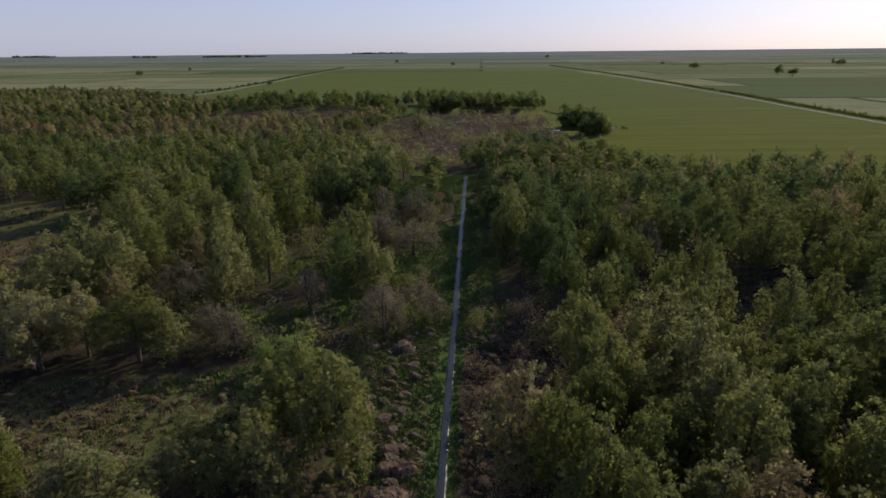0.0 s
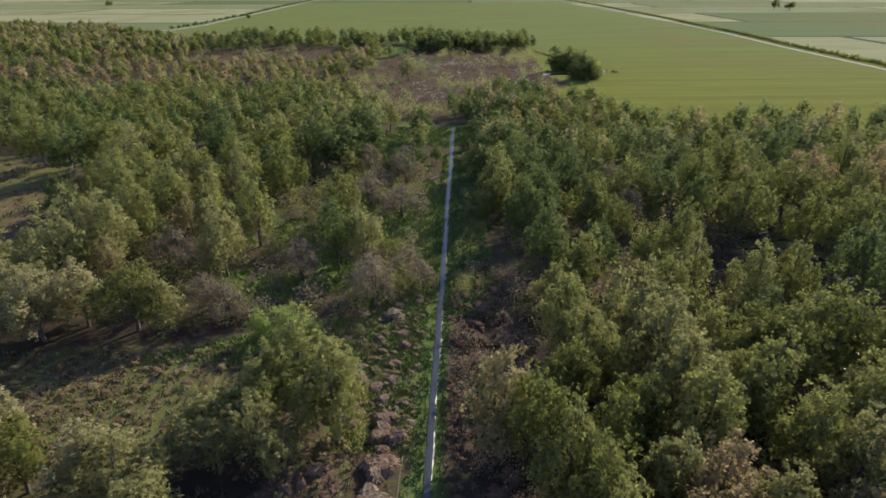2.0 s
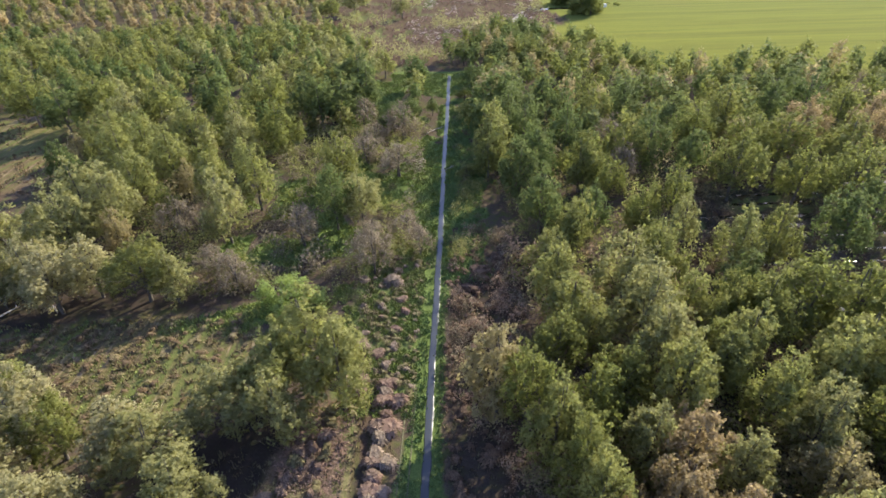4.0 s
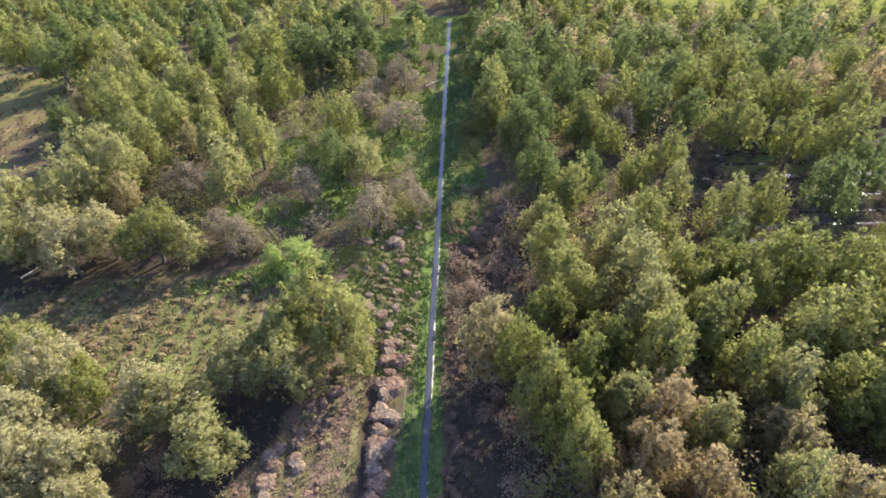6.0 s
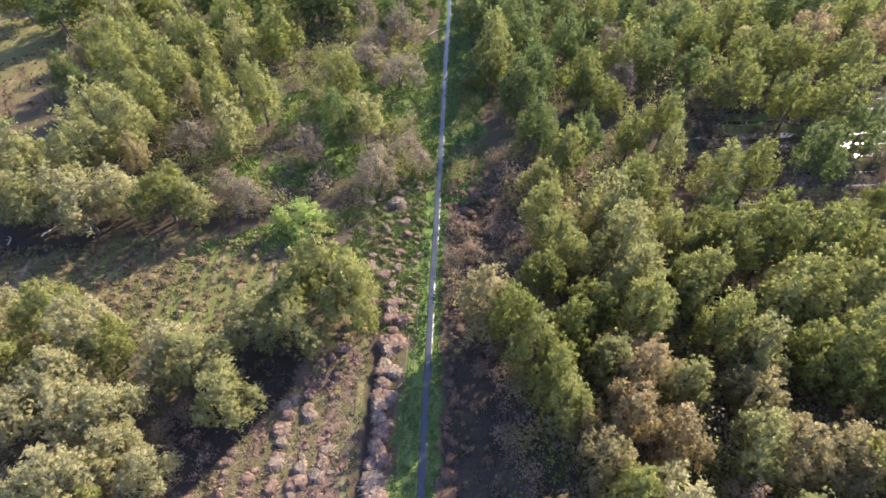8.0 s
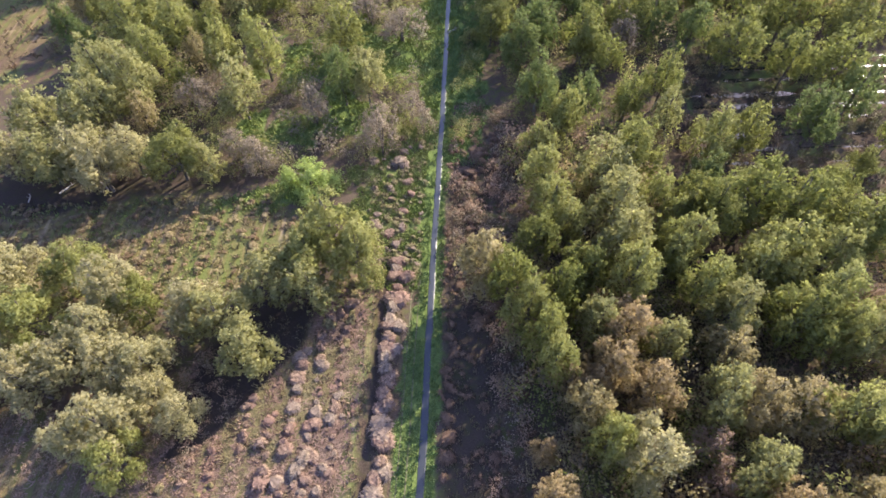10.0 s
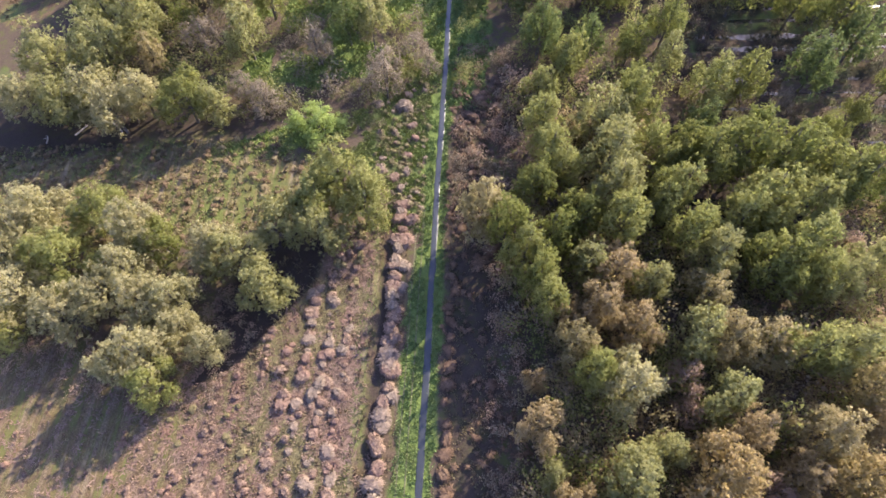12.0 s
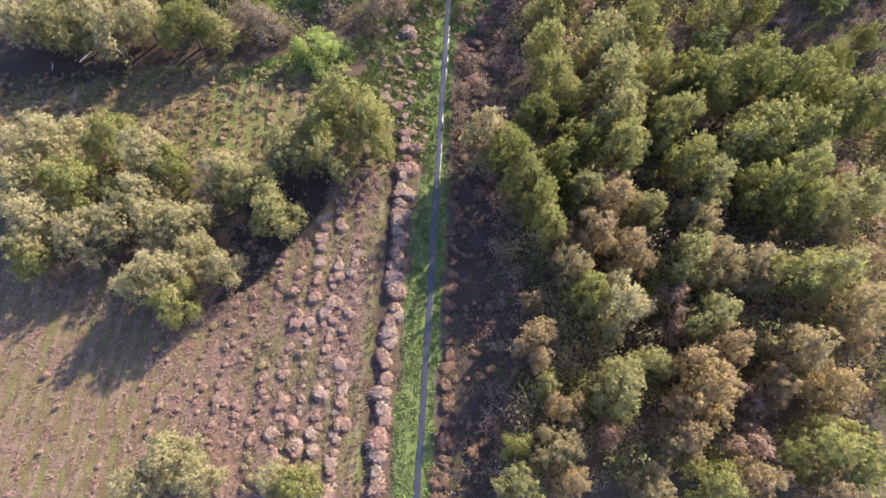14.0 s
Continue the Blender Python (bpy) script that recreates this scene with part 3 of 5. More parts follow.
def shape(look_name, k, fine):
    """The shared trunk and crown meshes of one variant; fine: 2 for trees that the walk passes near, 0 for the far ones."""
    if (look_name, k, fine) not in SHAPES:
        rng = np.random.default_rng(sum(map(ord, look_name)) * 10 + k)
        bare = look_name in ("bare", "pink")
        base = 0.0 if look_name == "lime" else (0.03, 0.09, 0.05, 0.12)[k % 4]
        lobes = (90 if look_name == "lime" else 120 + 12 * k) if fine == 2 else (88 + 8 * k if fine else 64 + 8 * k)
        pts, dirs, balls, heart = crown_points(HEIGHT, RADIUS, int((3000, 5000, 6500)[fine] * (0.95 if bare else 1.0)), rng, base, lobes, 0.9)
        size = rng.uniform(0.11, 0.23, len(pts)) * (0.72 if bare else 1.0) * (1.4, 1.1, 1.05)[fine]
        size[-heart:] *= (2.2, 1.8, 1.6)[fine]                                # the dense heart of the crown
        v, f = sprays(pts, dirs, size, rng, 0.7)
        SHAPES[look_name, k, fine] = (trunk_mesh(HEIGHT, balls, rng, 1 + (k % 3 == 1) + bare), mesh_from("crown", v, f, LEAF[look_name], False, np.repeat(dirs, 3, axis=0)))
    return SHAPES[look_name, k, fine]


NEAR = []                          # feet of the single trees


def plant(look_name, rows):
    """Trees of one look: x, y, height and crown radius of each."""
    for x, y, h, r in rows:
        k = len(NEAR) % 4
        trunk, crown = shape(look_name, k, 2 if y < 62 else int(y < 112))
        name = {"lime": "bush", "bare": "bare_tree", "pink": "bare_tree"}.get(look_name, "broadleaf_tree")
        top = tagged(new(name), LOOKS[look_name], "bush" if look_name == "lime" else "tree", "trees of the wood")
        turn = hashed(np.float64(x), np.float64(y), 60) * 360
        top.matrix_world = pose(x, y, float(ground_height(x, y)), 0, 0, turn) @ Matrix.Diagonal((r / RADIUS, r / RADIUS * 0.95, h / HEIGHT, 1))
        part("trunk", trunk, top)
        part("crown", crown, top)
        NEAR.append((x, y, r))


OLIVE, YELLOW_GREEN, DARK, GREY_GREEN, RUST, TAN, PALE, BARE, PINK, AMBER, LIME = LOOKS
plant(OLIVE, [
    (11.8, 26.1, 12.6, 3.3), (14.6, 32.3, 11.3, 3.3), (-35.0, 32.7, 8.2, 3.4),
    (8.6, 33.1, 13.0, 3.4), (18.1, 35.1, 10.4, 3.5), (53.7, 38.8, 13.0, 4.6),
    (50.6, 38.9, 13.0, 4.5), (12.7, 39.8, 10.6, 3.3), (35.4, 43.1, 12.3, 4.1), (46.5, 43.3, 13.0, 5.3),
    (41.4, 44.3, 13.0, 5.2), (33.8, 45.3, 10.3, 3.3), (27.4, 52.9, 13.0, 4.4), (45.5, 58.1, 11.4, 3.5), (29.9, 59.0, 8.1, 2.5), (-36.9, 56.5, 10.1, 4.9),
])
plant(OLIVE, [
    (36.3, 69.9, 11.7, 3.7), (17.6, 70.9, 8.8, 2.6), (64.4, 71.7, 13.0, 4.8),
    (49.6, 78.0, 13.0, 5.0), (58.3, 74.5, 12.3, 4.1), (72.7, 84.4, 13.0, 5.4), (62.5, 87.2, 13.0, 5.2), (56.7, 87.6, 13.0, 4.7), (49.6, 94.2, 11.9, 4.0), (25.9, 83.0, 12.5, 4.3),
    (-15.2, 85.8, 11.8, 4.0), (34.3, 88.0, 12.2, 4.3),
    (81.0, 100.3, 13.0, 4.9), (-28.5, 101.0, 13.0, 4.7),
    (58.7, 102.1, 13.0, 4.6), (32.8, 104.1, 13.0, 4.2), (-40.3, 109.0, 13.0, 4.3),
])
plant(OLIVE, [
    (-57.6, 116.2, 13.0, 4.8), (-34.4, 119.0, 13.0, 4.6), (-73.2, 122.2, 13.0, 5.2), (-89.9, 123.5, 13.0, 5.6),
    (32.8, 157.0, 9.6, 4.4), (28.5, 160.7, 9.7, 4.5), (-37.5, 233.9, 10.6, 5.1), (68.2, 236.5, 10.3, 4.1), (65.8, 265.6, 12.0, 6.6),
])
plant(YELLOW_GREEN, [
    (27.1, -5.5, 11.9, 3.8), (-15.3, -5.1, 8.1, 2.9), (38.4, -2.5, 12.6, 4.5), (42.3, -2.5, 11.3, 3.5),
    (7.7, -1.5, 6.7, 2.1), (16.6, 14.8, 11.5, 2.9), (-31.9, 15.0, 8.0, 3.5), (39.7, 16.7, 12.7, 3.8),
    (-51.5, 21.9, 8.7, 3.9), (12.6, 23.1, 12.0, 2.9), (43.2, 25.9, 11.6, 3.5), (10.2, 29.9, 12.6, 3.1),
    (-45.9, 30.1, 10.1, 5.4), (22.8, 33.1, 12.8, 4.0), (37.8, 33.6, 12.4, 4.0), (40.9, 35.7, 13.0, 4.9),
    (28.5, 36.5, 10.4, 3.1), (-15.4, 37.8, 10.6, 4.3), (-44.3, 37.7, 9.6, 4.2), (30.4, 37.8, 12.6, 3.8),
])
plant(YELLOW_GREEN, [
    (28.6, 39.4, 9.5, 2.6), (16.6, 42.0, 10.4, 3.2),
    (31.0, 43.2, 9.2, 2.5), (15.2, 45.1, 11.4, 4.0), (28.5, 46.0, 10.6, 2.9), (14.5, 50.3, 11.5, 3.6),
    (40.1, 56.7, 11.9, 4.1), (20.3, 62.8, 11.5, 3.1), (-28.2, 79.9, 13.0, 4.4),
    (-44.6, 87.8, 13.0, 4.7), (-53.5, 89.4, 13.0, 5.0), (-60.9, 101.4, 13.0, 4.6),
])
plant(YELLOW_GREEN, [
    (-11.6, 155.3, 8.8, 3.9),
])
plant(DARK, [
    (54.8, 58.8, 13.0, 4.3),
    (65.3, 66.3, 12.2, 4.2), (23.7, 67.4, 10.2, 3.0), (-14.4, 72.7, 12.1, 3.9), (45.0, 84.1, 11.4, 3.6),
    (39.2, 88.9, 13.0, 4.4), (25.6, 94.5, 13.0, 4.4), (46.6, 98.6, 12.4, 4.4),
    (68.5, 104.1, 13.0, 3.9), (80.1, 108.9, 13.0, 5.1), (40.9, 109.1, 13.0, 4.5), (-22.9, 114.9, 13.0, 4.4),
    (13.9, 115.0, 13.0, 5.2), (-79.0, 116.4, 13.0, 5.8), (-18.5, 117.7, 13.0, 5.1), (-27.0, 118.4, 13.0, 4.6),
])
plant(DARK, [
    (-46.8, 120.0, 13.0, 4.8), (-4.4, 122.0, 5.0, 4.3), (1.2, 122.6, 5.3, 1.7), (-14.1, 123.2, 13.0, 5.3),
    (-2.1, 142.6, 9.9, 4.6), (-18.4, 144.8, 11.0, 6.7), (12.3, 146.9, 5.8, 3.0), (20.4, 163.1, 8.6, 4.6),
    (11.4, 165.5, 7.2, 3.8), (17.5, 176.0, 9.7, 4.5), (65.0, 239.3, 12.0, 6.2),
    (59.3, 263.5, 11.7, 5.1),
])
plant(GREY_GREEN, [
    (7.6, -5.4, 9.4, 2.9), (11.4, 4.8, 7.4, 2.0), (22.9, 6.9, 9.2, 2.7), (29.9, 11.5, 11.0, 3.5),
    (46.4, 25.1, 10.4, 3.5), (25.0, 25.7, 9.4, 3.1), (-21.2, 26.2, 8.6, 4.1), (-14.6, 33.6, 9.4, 3.8),
    (51.4, 27.1, 10.4, 3.5), (17.9, 27.7, 11.0, 3.3), (32.9, 28.6, 11.5, 3.6), (-25.4, 30.6, 8.2, 4.9),
    (-20.3, 35.4, 8.8, 4.5), (22.6, 38.4, 13.0, 3.7), (22.9, 43.6, 13.0, 5.0), (22.6, 49.9, 12.5, 4.4),
    ])
plant(GREY_GREEN, [
    (-58.8, 64.4, 12.7, 4.3), (-30.2, 69.7, 12.9, 4.0), (-47.1, 72.2, 13.0, 4.9), (-51.3, 66.5, 13.0, 4.8), (-10.3, 71.8, 11.1, 3.0), (-54.0, 76.1, 12.8, 4.7),
    (-35.0, 96.6, 13.0, 4.0), (-62.5, 112.2, 13.0, 5.0), (22.0, 146.7, 8.0, 4.2),
    (-33.1, 55.9, 8.5, 3.6), (-55.6, 56.5, 10.1, 4.8), (-9.2, 239.1, 9.8, 4.5), (-30.1, 252.1, 11.0, 7.1),
])
plant(RUST, [
    (38.3, -6.1, 10.6, 3.4), (31.1, -5.0, 11.5, 3.2), (12.8, -4.9, 9.1, 2.6), (24.9, -0.8, 10.8, 3.1),
    (13.0, 2.2, 8.2, 2.6), (35.7, 4.3, 9.4, 2.9),
    (31.3, 8.7, 11.0, 3.0), (45.6, 9.2, 8.8, 2.5), (10.3, 9.6, 10.9, 3.1),
    (10.4, 14.5, 6.9, 1.8), (22.0, 20.2, 10.8, 3.3), (16.6, 21.5, 8.3, 2.6),
    (14.1, 21.8, 8.5, 2.5), (18.4, 22.3, 11.1, 3.4), (20.8, 26.5, 11.6, 4.0),
])
plant(RUST, [
    (81.5, 93.2, 13.0, 4.3), (70.0, 93.6, 13.0, 4.5),
])
plant(BARE, [
    (-25.9, 57.8, 6.7, 3.5), (-8.0, 60.7, 8.7, 3.5), (-29.7, 60.8, 6.0, 3.3), (-1.6, 65.2, 6.0, 2.4),
    (-18.8, 68.2, 7.4, 3.3), (-37.5, 71.2, 8.4, 3.6), (33.2, 83.4, 9.2, 3.8),
    (34.4, 95.7, 9.8, 4.0), (-5.1, 108.6, 8.9, 4.0), (-14.1, 115.9, 8.0, 3.5),
])
plant(PINK, [
    (32.1, -1.3, 7.8, 3.2), (17.8, -0.2, 6.0, 2.2), (33.3, 2.7, 6.7, 2.8), (26.8, 11.1, 6.2, 2.5),
    (26.5, 14.2, 7.1, 2.9), (50.8, 30.8, 6.2, 2.6),
])
plant(TAN, [
    (21.1, -5.5, 9.2, 2.8), (11.9, -1.6, 9.9, 3.1), (39.0, 8.1, 12.0, 3.7),
    (36.4, 18.0, 10.5, 3.7), (15.0, 18.2, 11.0, 2.8), (31.3, 23.9, 10.0, 3.1),
])
plant(PALE, [
    (-32.4, -5.0, 7.4, 3.2), (-18.4, -4.7, 6.6, 2.6), (-26.2, -4.3, 7.7, 2.9), (-29.3, -2.1, 8.3, 3.6),
    (-36.4, 17.0, 8.5, 3.3), (-33.6, 18.0, 10.2, 4.2), (-27.0, 19.6, 7.5, 2.8), (-30.4, 21.4, 7.8, 2.9),
    (-43.5, 22.9, 9.4, 4.2), (-35.2, 24.5, 9.4, 4.0), (-49.9, 25.2, 11.1, 4.9), (-32.1, 25.3, 8.9, 3.6),
    (-40.0, 25.7, 9.2, 3.8), (-38.5, 28.6, 10.0, 4.0), (-54.2, 31.0, 10.9, 4.8), (-28.6, 32.6, 7.7, 4.2),
    (-38.3, 33.8, 10.7, 4.3), (-52.9, 34.3, 11.0, 4.8), (-51.8, 37.4, 10.2, 4.5),
    (-47.5, 54.7, 10.1, 4.6), (-61.2, 57.6, 9.5, 4.2), (-43.7, 57.7, 10.1, 4.1), (-51.1, 57.9, 10.1, 4.7),
])
plant(AMBER, [
    (27.4, 4.0, 13.0, 4.7), (40.8, 4.1, 11.1, 3.7),
])
plant(GREY_GREEN, [
    (18.7, 4.2, 12.0, 4.0),
])
plant(PALE, [
    (20.1, 13.2, 12.1, 4.1),
])
plant(TAN, [
    (32.3, 18.3, 10.5, 3.6), (5.9, 35.2, 13.2, 4.2), (46.4, 13.2, 11.0, 3.7),
])
plant(GREY_GREEN, [
    (44.3, 16.9, 12.2, 3.9), (28.8, 18.6, 11.4, 3.5),
])
plant(OLIVE, [
    (39.1, 26.7, 12.2, 4.2),
])
plant(YELLOW_GREEN, [
    (42.7, 29.4, 13.0, 4.7),
])
plant(DARK, [
    (16.3, 68.6, 12.6, 3.8), (14.6, 78.8, 12.6, 4.0), (18.5, 84.0, 13.0, 4.6), (18.7, 97.4, 13.0, 4.1), (16.0, 103.3, 13.0, 4.2),
])
plant(YELLOW_GREEN, [
    (-47.6, 79.9, 12.5, 4.3), (-34.9, 79.9, 11.7, 4.0), (-52.5, 96.0, 13.0, 5.0), (-45.9, 101.5, 13.0, 4.3), (31.8, 32.6, 11.3, 3.7), (45.9, 35.2, 12.1, 4.3),
])
plant(YELLOW_GREEN, [
    (12.0, 95.8, 12.6, 4.4), (12.6, 90.2, 11.6, 3.8), (15.2, 58.4, 8.5, 3.3), (19.8, 64.4, 8.6, 2.9), (25.7, 81.1, 10.2, 3.4), (6.9, 89.8, 3.2, 2.2),
])
plant(OLIVE, [
    (10.6, 87.2, 9.6, 3.2), (28.9, 77.0, 10.0, 3.2), (30.3, 66.7, 10.0, 3.3), (9.4, 133.9, 3.4, 2.4),
])
plant(DARK, [
    (17.7, 116.5, 12.2, 4.4), (24.9, 115.9, 12.0, 4.4), (28.3, 109.0, 12.0, 4.2), (-7.6, 114.2, 6.6, 4.3),
])
plant(BARE, [
    (-5.5, 91.0, 7.4, 5.0), (-11.5, 97.0, 6.6, 4.3), (-10.8, 105.6, 6.2, 3.6), (-8.4, 66.2, 5.6, 3.7), (-3.4, 69.4, 5.2, 3.0),
])
plant(GREY_GREEN, [
    (-11.3, 80.6, 6.2, 3.6),
])
plant(YELLOW_GREEN, [
    (-9.5, 37.4, 12.4, 4.3), (-12.6, 41.0, 13.0, 5.3),
])
plant(LIME, [(-17.9, 54.0, 4.4, 4.8)])


def open_ground(x, y):
    """True where no wood grows."""
    u = x - trail_x(y)
    clear = (u > -9) & (u < 4.5) & (y < 46) | (np.abs(u + 1.5) < 3.5) & (y < 160)
    clear |= (u > -22) & (u < 4) & (y < 30) | (u < 8) & (u > -2) & (y < 34)
    for corners in (TUSSOCK_FIELD, MEADOW, DIRT_STRIP, WEST_MEADOW, LAWN, LAWN_WEST, WEST_CLEARING, GREEN_GAP, *GLADES):
        clear |= inside(x, y, corners)
    clear |= (x < -62) & (y < 90) | (u > -20) & (u < -4) & (y > 108) & (y < 124)
    clear |= (x < -20) & (y < 60) | (x < -36) & (y < 63)
    clear |= (u > -34) & (u < 0) & (y < 110) | (u > -2) & (u < 15) & (y < 66)
    clear |= inside(x, y, [(46, 60), (72, 58), (84, 70), (70, 80), (44, 78)])
    clear |= (u > -7) & (u < 5) & (y > 96) & (y < 164) | inside(x, y, [(-16, 150), (4, 150), (4, 190), (-14, 190)])
    clear |= inside(x, y, REED_CLEARING) | (field_mask(x, y) > 0.5)
    return clear


def free_spots(count, box, gap, keep, seed):
    """Random feet in a box, apart from each other and from the trees that stand already."""
    rng = np.random.default_rng(seed)
    x0, x1, y0, y1 = box
    cells, out = {}, []
    for x, y, r in NEAR:
        cells.setdefault((int(x // gap), int(y // gap)), []).append((x, y))
    for x, y in zip(rng.uniform(x0, x1, count), rng.uniform(y0, y1, count)):
        i, j = int(x // gap), int(y // gap)
        if all((x - a) ** 2 + (y - b) ** 2 > gap * gap for p in (-1, 0, 1) for q in (-1, 0, 1) for a, b in cells.get((i + p, j + q), ())):
            cells.setdefault((i, j), []).append((x, y))
            out.append((x, y))
    out = np.array(out)
    return out[keep(out[:, 0], out[:, 1])]


def fill_wood():
    """The trees between those placed one by one."""
    rng = np.random.default_rng(21)
    spots = free_spots(4000, (-75, 85, -4, 100), 5.6, lambda x, y: ~open_ground(x, y) & (np.abs(x) < 0.85 * y + 48) & ((x < 60) | (y > 30)) & ~((x > 38) & (y > 58)) & ~((x > -36) & (x < 28) & (y > 54)), 22)
    looks = [OLIVE, OLIVE, YELLOW_GREEN, DARK, GREY_GREEN, GREY_GREEN, OLIVE, TAN, BARE]
    warm = [GREY_GREEN, TAN, PALE, GREY_GREEN, RUST, OLIVE]
    for x, y in spots[:85]:
        h = rng.uniform(6.0, 10.0)
        kinds = warm if y < 28 and x > 8 else looks
        plant(kinds[rng.integers(len(kinds))], [(x, y, h, h * rng.uniform(0.27, 0.36))])


fill_wood()


def far_wood(name, label, spots, tall, leaves, size, looks, seed, slim=1.0):
    """Woods beyond counting: one mesh a tint, with stems and leafy clumps."""
    rng = np.random.default_rng(seed)
    protos = []
    for k in range(6):
        pts, dirs, balls, heart = crown_points(HEIGHT, RADIUS, leaves, rng, 0.04, 30, 0.6)
        sizes = rng.uniform(size * 0.6, size * 1.2, len(pts))
        sizes[-heart:] *= 2.0
        v, f = sprays(pts, dirs, sizes, rng)
        soft = np.repeat(dirs, 3, axis=0)
        sv, sf = stem([(0, 0, -0.3), (0.15, 0.1, 4), (0.1, -0.1, 8)], 0.2, 0.04, 4)
        tri = np.concatenate((sf[:, (0, 1, 2)], sf[:, (0, 2, 3)]))
        flat = sv * np.array([1, 1, 0]) - np.array([0.1, 0, -0.02])
        protos.append((np.concatenate((v, sv)), np.concatenate((f, tri + len(v))), np.concatenate((soft, flat))))
    picks = rng.integers(0, len(looks), len(spots))
    for c, look_name in enumerate(looks):
        vs, fs, ns, count = [], [], [], 0
        for x, y in spots[picks == c]:
            v, f, soft = protos[rng.integers(6)]
            h = rng.uniform(*tall)
            a, wide = rng.uniform(0, 6.28), h * rng.uniform(0.38, 0.54) * slim / RADIUS
            ca, sa = math.cos(a) * wide, math.sin(a) * wide
            w = np.column_stack((v[:, 0] * ca - v[:, 1] * sa + x, v[:, 0] * sa + v[:, 1] * ca + y, v[:, 2] * h / HEIGHT + float(ground_height(x, y))))
            vs.append(w)
            fs.append(f + count)
            ns.append(np.column_stack((soft[:, 0] * math.cos(a) - soft[:, 1] * math.sin(a), soft[:, 0] * math.sin(a) + soft[:, 1] * math.cos(a), soft[:, 2])))
            count += len(w)
        if vs:
            tagged(new(name, mesh_from(name, np.concatenate(vs), np.concatenate(fs), LEAF[look_name], False, np.concatenate(ns))), label, "woods", kind="stuff")


def in_sight(x, y):
    return np.abs(x) < 0.92 * y + 30


def middle_spots():
    near = lambda x, y: ~open_ground(x, y) & in_sight(x, y) & ~((x > -75) & (x < 85) & (y < 92))
    return free_spots(12000, (-210, 160, 60, 205), 4.4, near, 31)


def belt_spots():
    near = lambda x, y: ~open_ground(x, y) & in_sight(x, y) & (x < 60) & ((y < 330) | (value_noise(x, y, 11, 33) > 0.3))
    return free_spots(16000, (-430, 60, 205, 560), 5.4, near, 32)


BELT = belt_spots()
LOW, FORE = BELT[:, 1] < 322, inside(BELT[:, 0], BELT[:, 1], FORE_SCRUB)
WEST = ~LOW & (BELT[:, 0] < -135)
MIDDLE = middle_spots()
EAST = MIDDLE[:, 0] > trail_x(MIDDLE[:, 1])
far_wood("middle_woods", "dense dark green and russet woodland east of the path", MIDDLE[EAST], (6.0, 10.0), 440, 0.54, [DARK, OLIVE, DARK, OLIVE, TAN, DARK], 33, 0.82)
far_wood("middle_woods", "dense olive green woodland west of the path", MIDDLE[~EAST], (6.0, 9.5), 440, 0.54, [OLIVE, YELLOW_GREEN, GREY_GREEN, OLIVE, DARK, DARK], 38, 0.78)
far_wood("brown_woods", "low brownish woodland before the far clearing", BELT[LOW & ~FORE], (4.5, 8.0), 230, 0.8, [OLIVE, TAN, OLIVE, RUST, DARK], 35)
far_wood("scrub_woods", "low olive scrub at the edge of a pale clearing", BELT[LOW & FORE], (4.2, 6.8), 190, 0.9, [OLIVE, GREY_GREEN, RUST, TAN], 36)
far_wood("west_woods", "far olive woodland before the western fields", BELT[WEST], (4.5, 8.5), 115, 1.2, [OLIVE, TAN, OLIVE, GREY_GREEN], 37)
far_wood("far_woods", "far dark green belt of trees before the fields", BELT[~LOW & ~WEST], (5.0, 11.5), 260, 0.75, [DARK, OLIVE, DARK], 34)


def end_of_belt(x, y):
    return inside(x, y, [(-8, 338), (14, 336), (58, 334), (64, 346), (60, 362), (20, 362), (-8, 360)])


far_wood("belt_woods", "dense dark green end of the belt behind the reed clearing", free_spots(1500, (-8, 64, 334, 362), 4.6, end_of_belt, 39), (7.5, 12.0), 320, 0.7, [DARK, OLIVE, DARK], 40, 0.9)


# ---- single trees and hedges of the fields ----
for fx, fy, fh, fr, look_name in ((-525, 986, 10, 8, DARK), (-557, 1260, 9, 4, DARK), (457, 2473, 14, 11, DARK), (529, 1366, 8, 7, DARK), (517, 1261, 5, 4, DARK),
                                  (474, 1065, 12, 11, DARK), (454, 764, 15, 7, DARK), (462, 744, 11, 9, DARK), (826, 1178, 14, 12, DARK), (-195, 640, 7, 3, DARK),
                                  (845, 1230, 16, 4, DARK), (30, 1500, 9, 8, DARK), (-148, 1900, 12, 7, DARK)):
    plant(look_name, [(fx, fy, fh, fr)])


def hedge(name, label, points, spacing, spread, tall, look_name, seed):
    """A line of low bushes along a ditch or road: one mesh."""
    rng = np.random.default_rng(seed)
    pts, spots = np.array(points, float), []
    for a, b in zip(pts[:-1], pts[1:]):
        n = max(1, int(np.hypot(*(b - a)) / spacing))
        for k in range(n):
            spots.append(a + (b - a) * (k + rng.uniform(0, 1)) / n + rng.normal(0, spread, 2))
    vs, fs, count = [], [], 0
    for x, y in spots:
        h = rng.uniform(*tall)
        p, d, _, _ = crown_points(h, h * 0.75, 34, rng, 0.05, 5, 0.5)
        v, f = sprays(p, d, rng.uniform(0.35, 0.8, len(p)) * h, rng)
        vs.append(v + np.array([x, y, float(ground_height(x, y))]))
        fs.append(f + count)
        count += len(v)
    tagged(new(name, mesh_from(name, np.concatenate(vs), np.concatenate(fs), LEAF[look_name])), label, "hedge", kind="stuff")


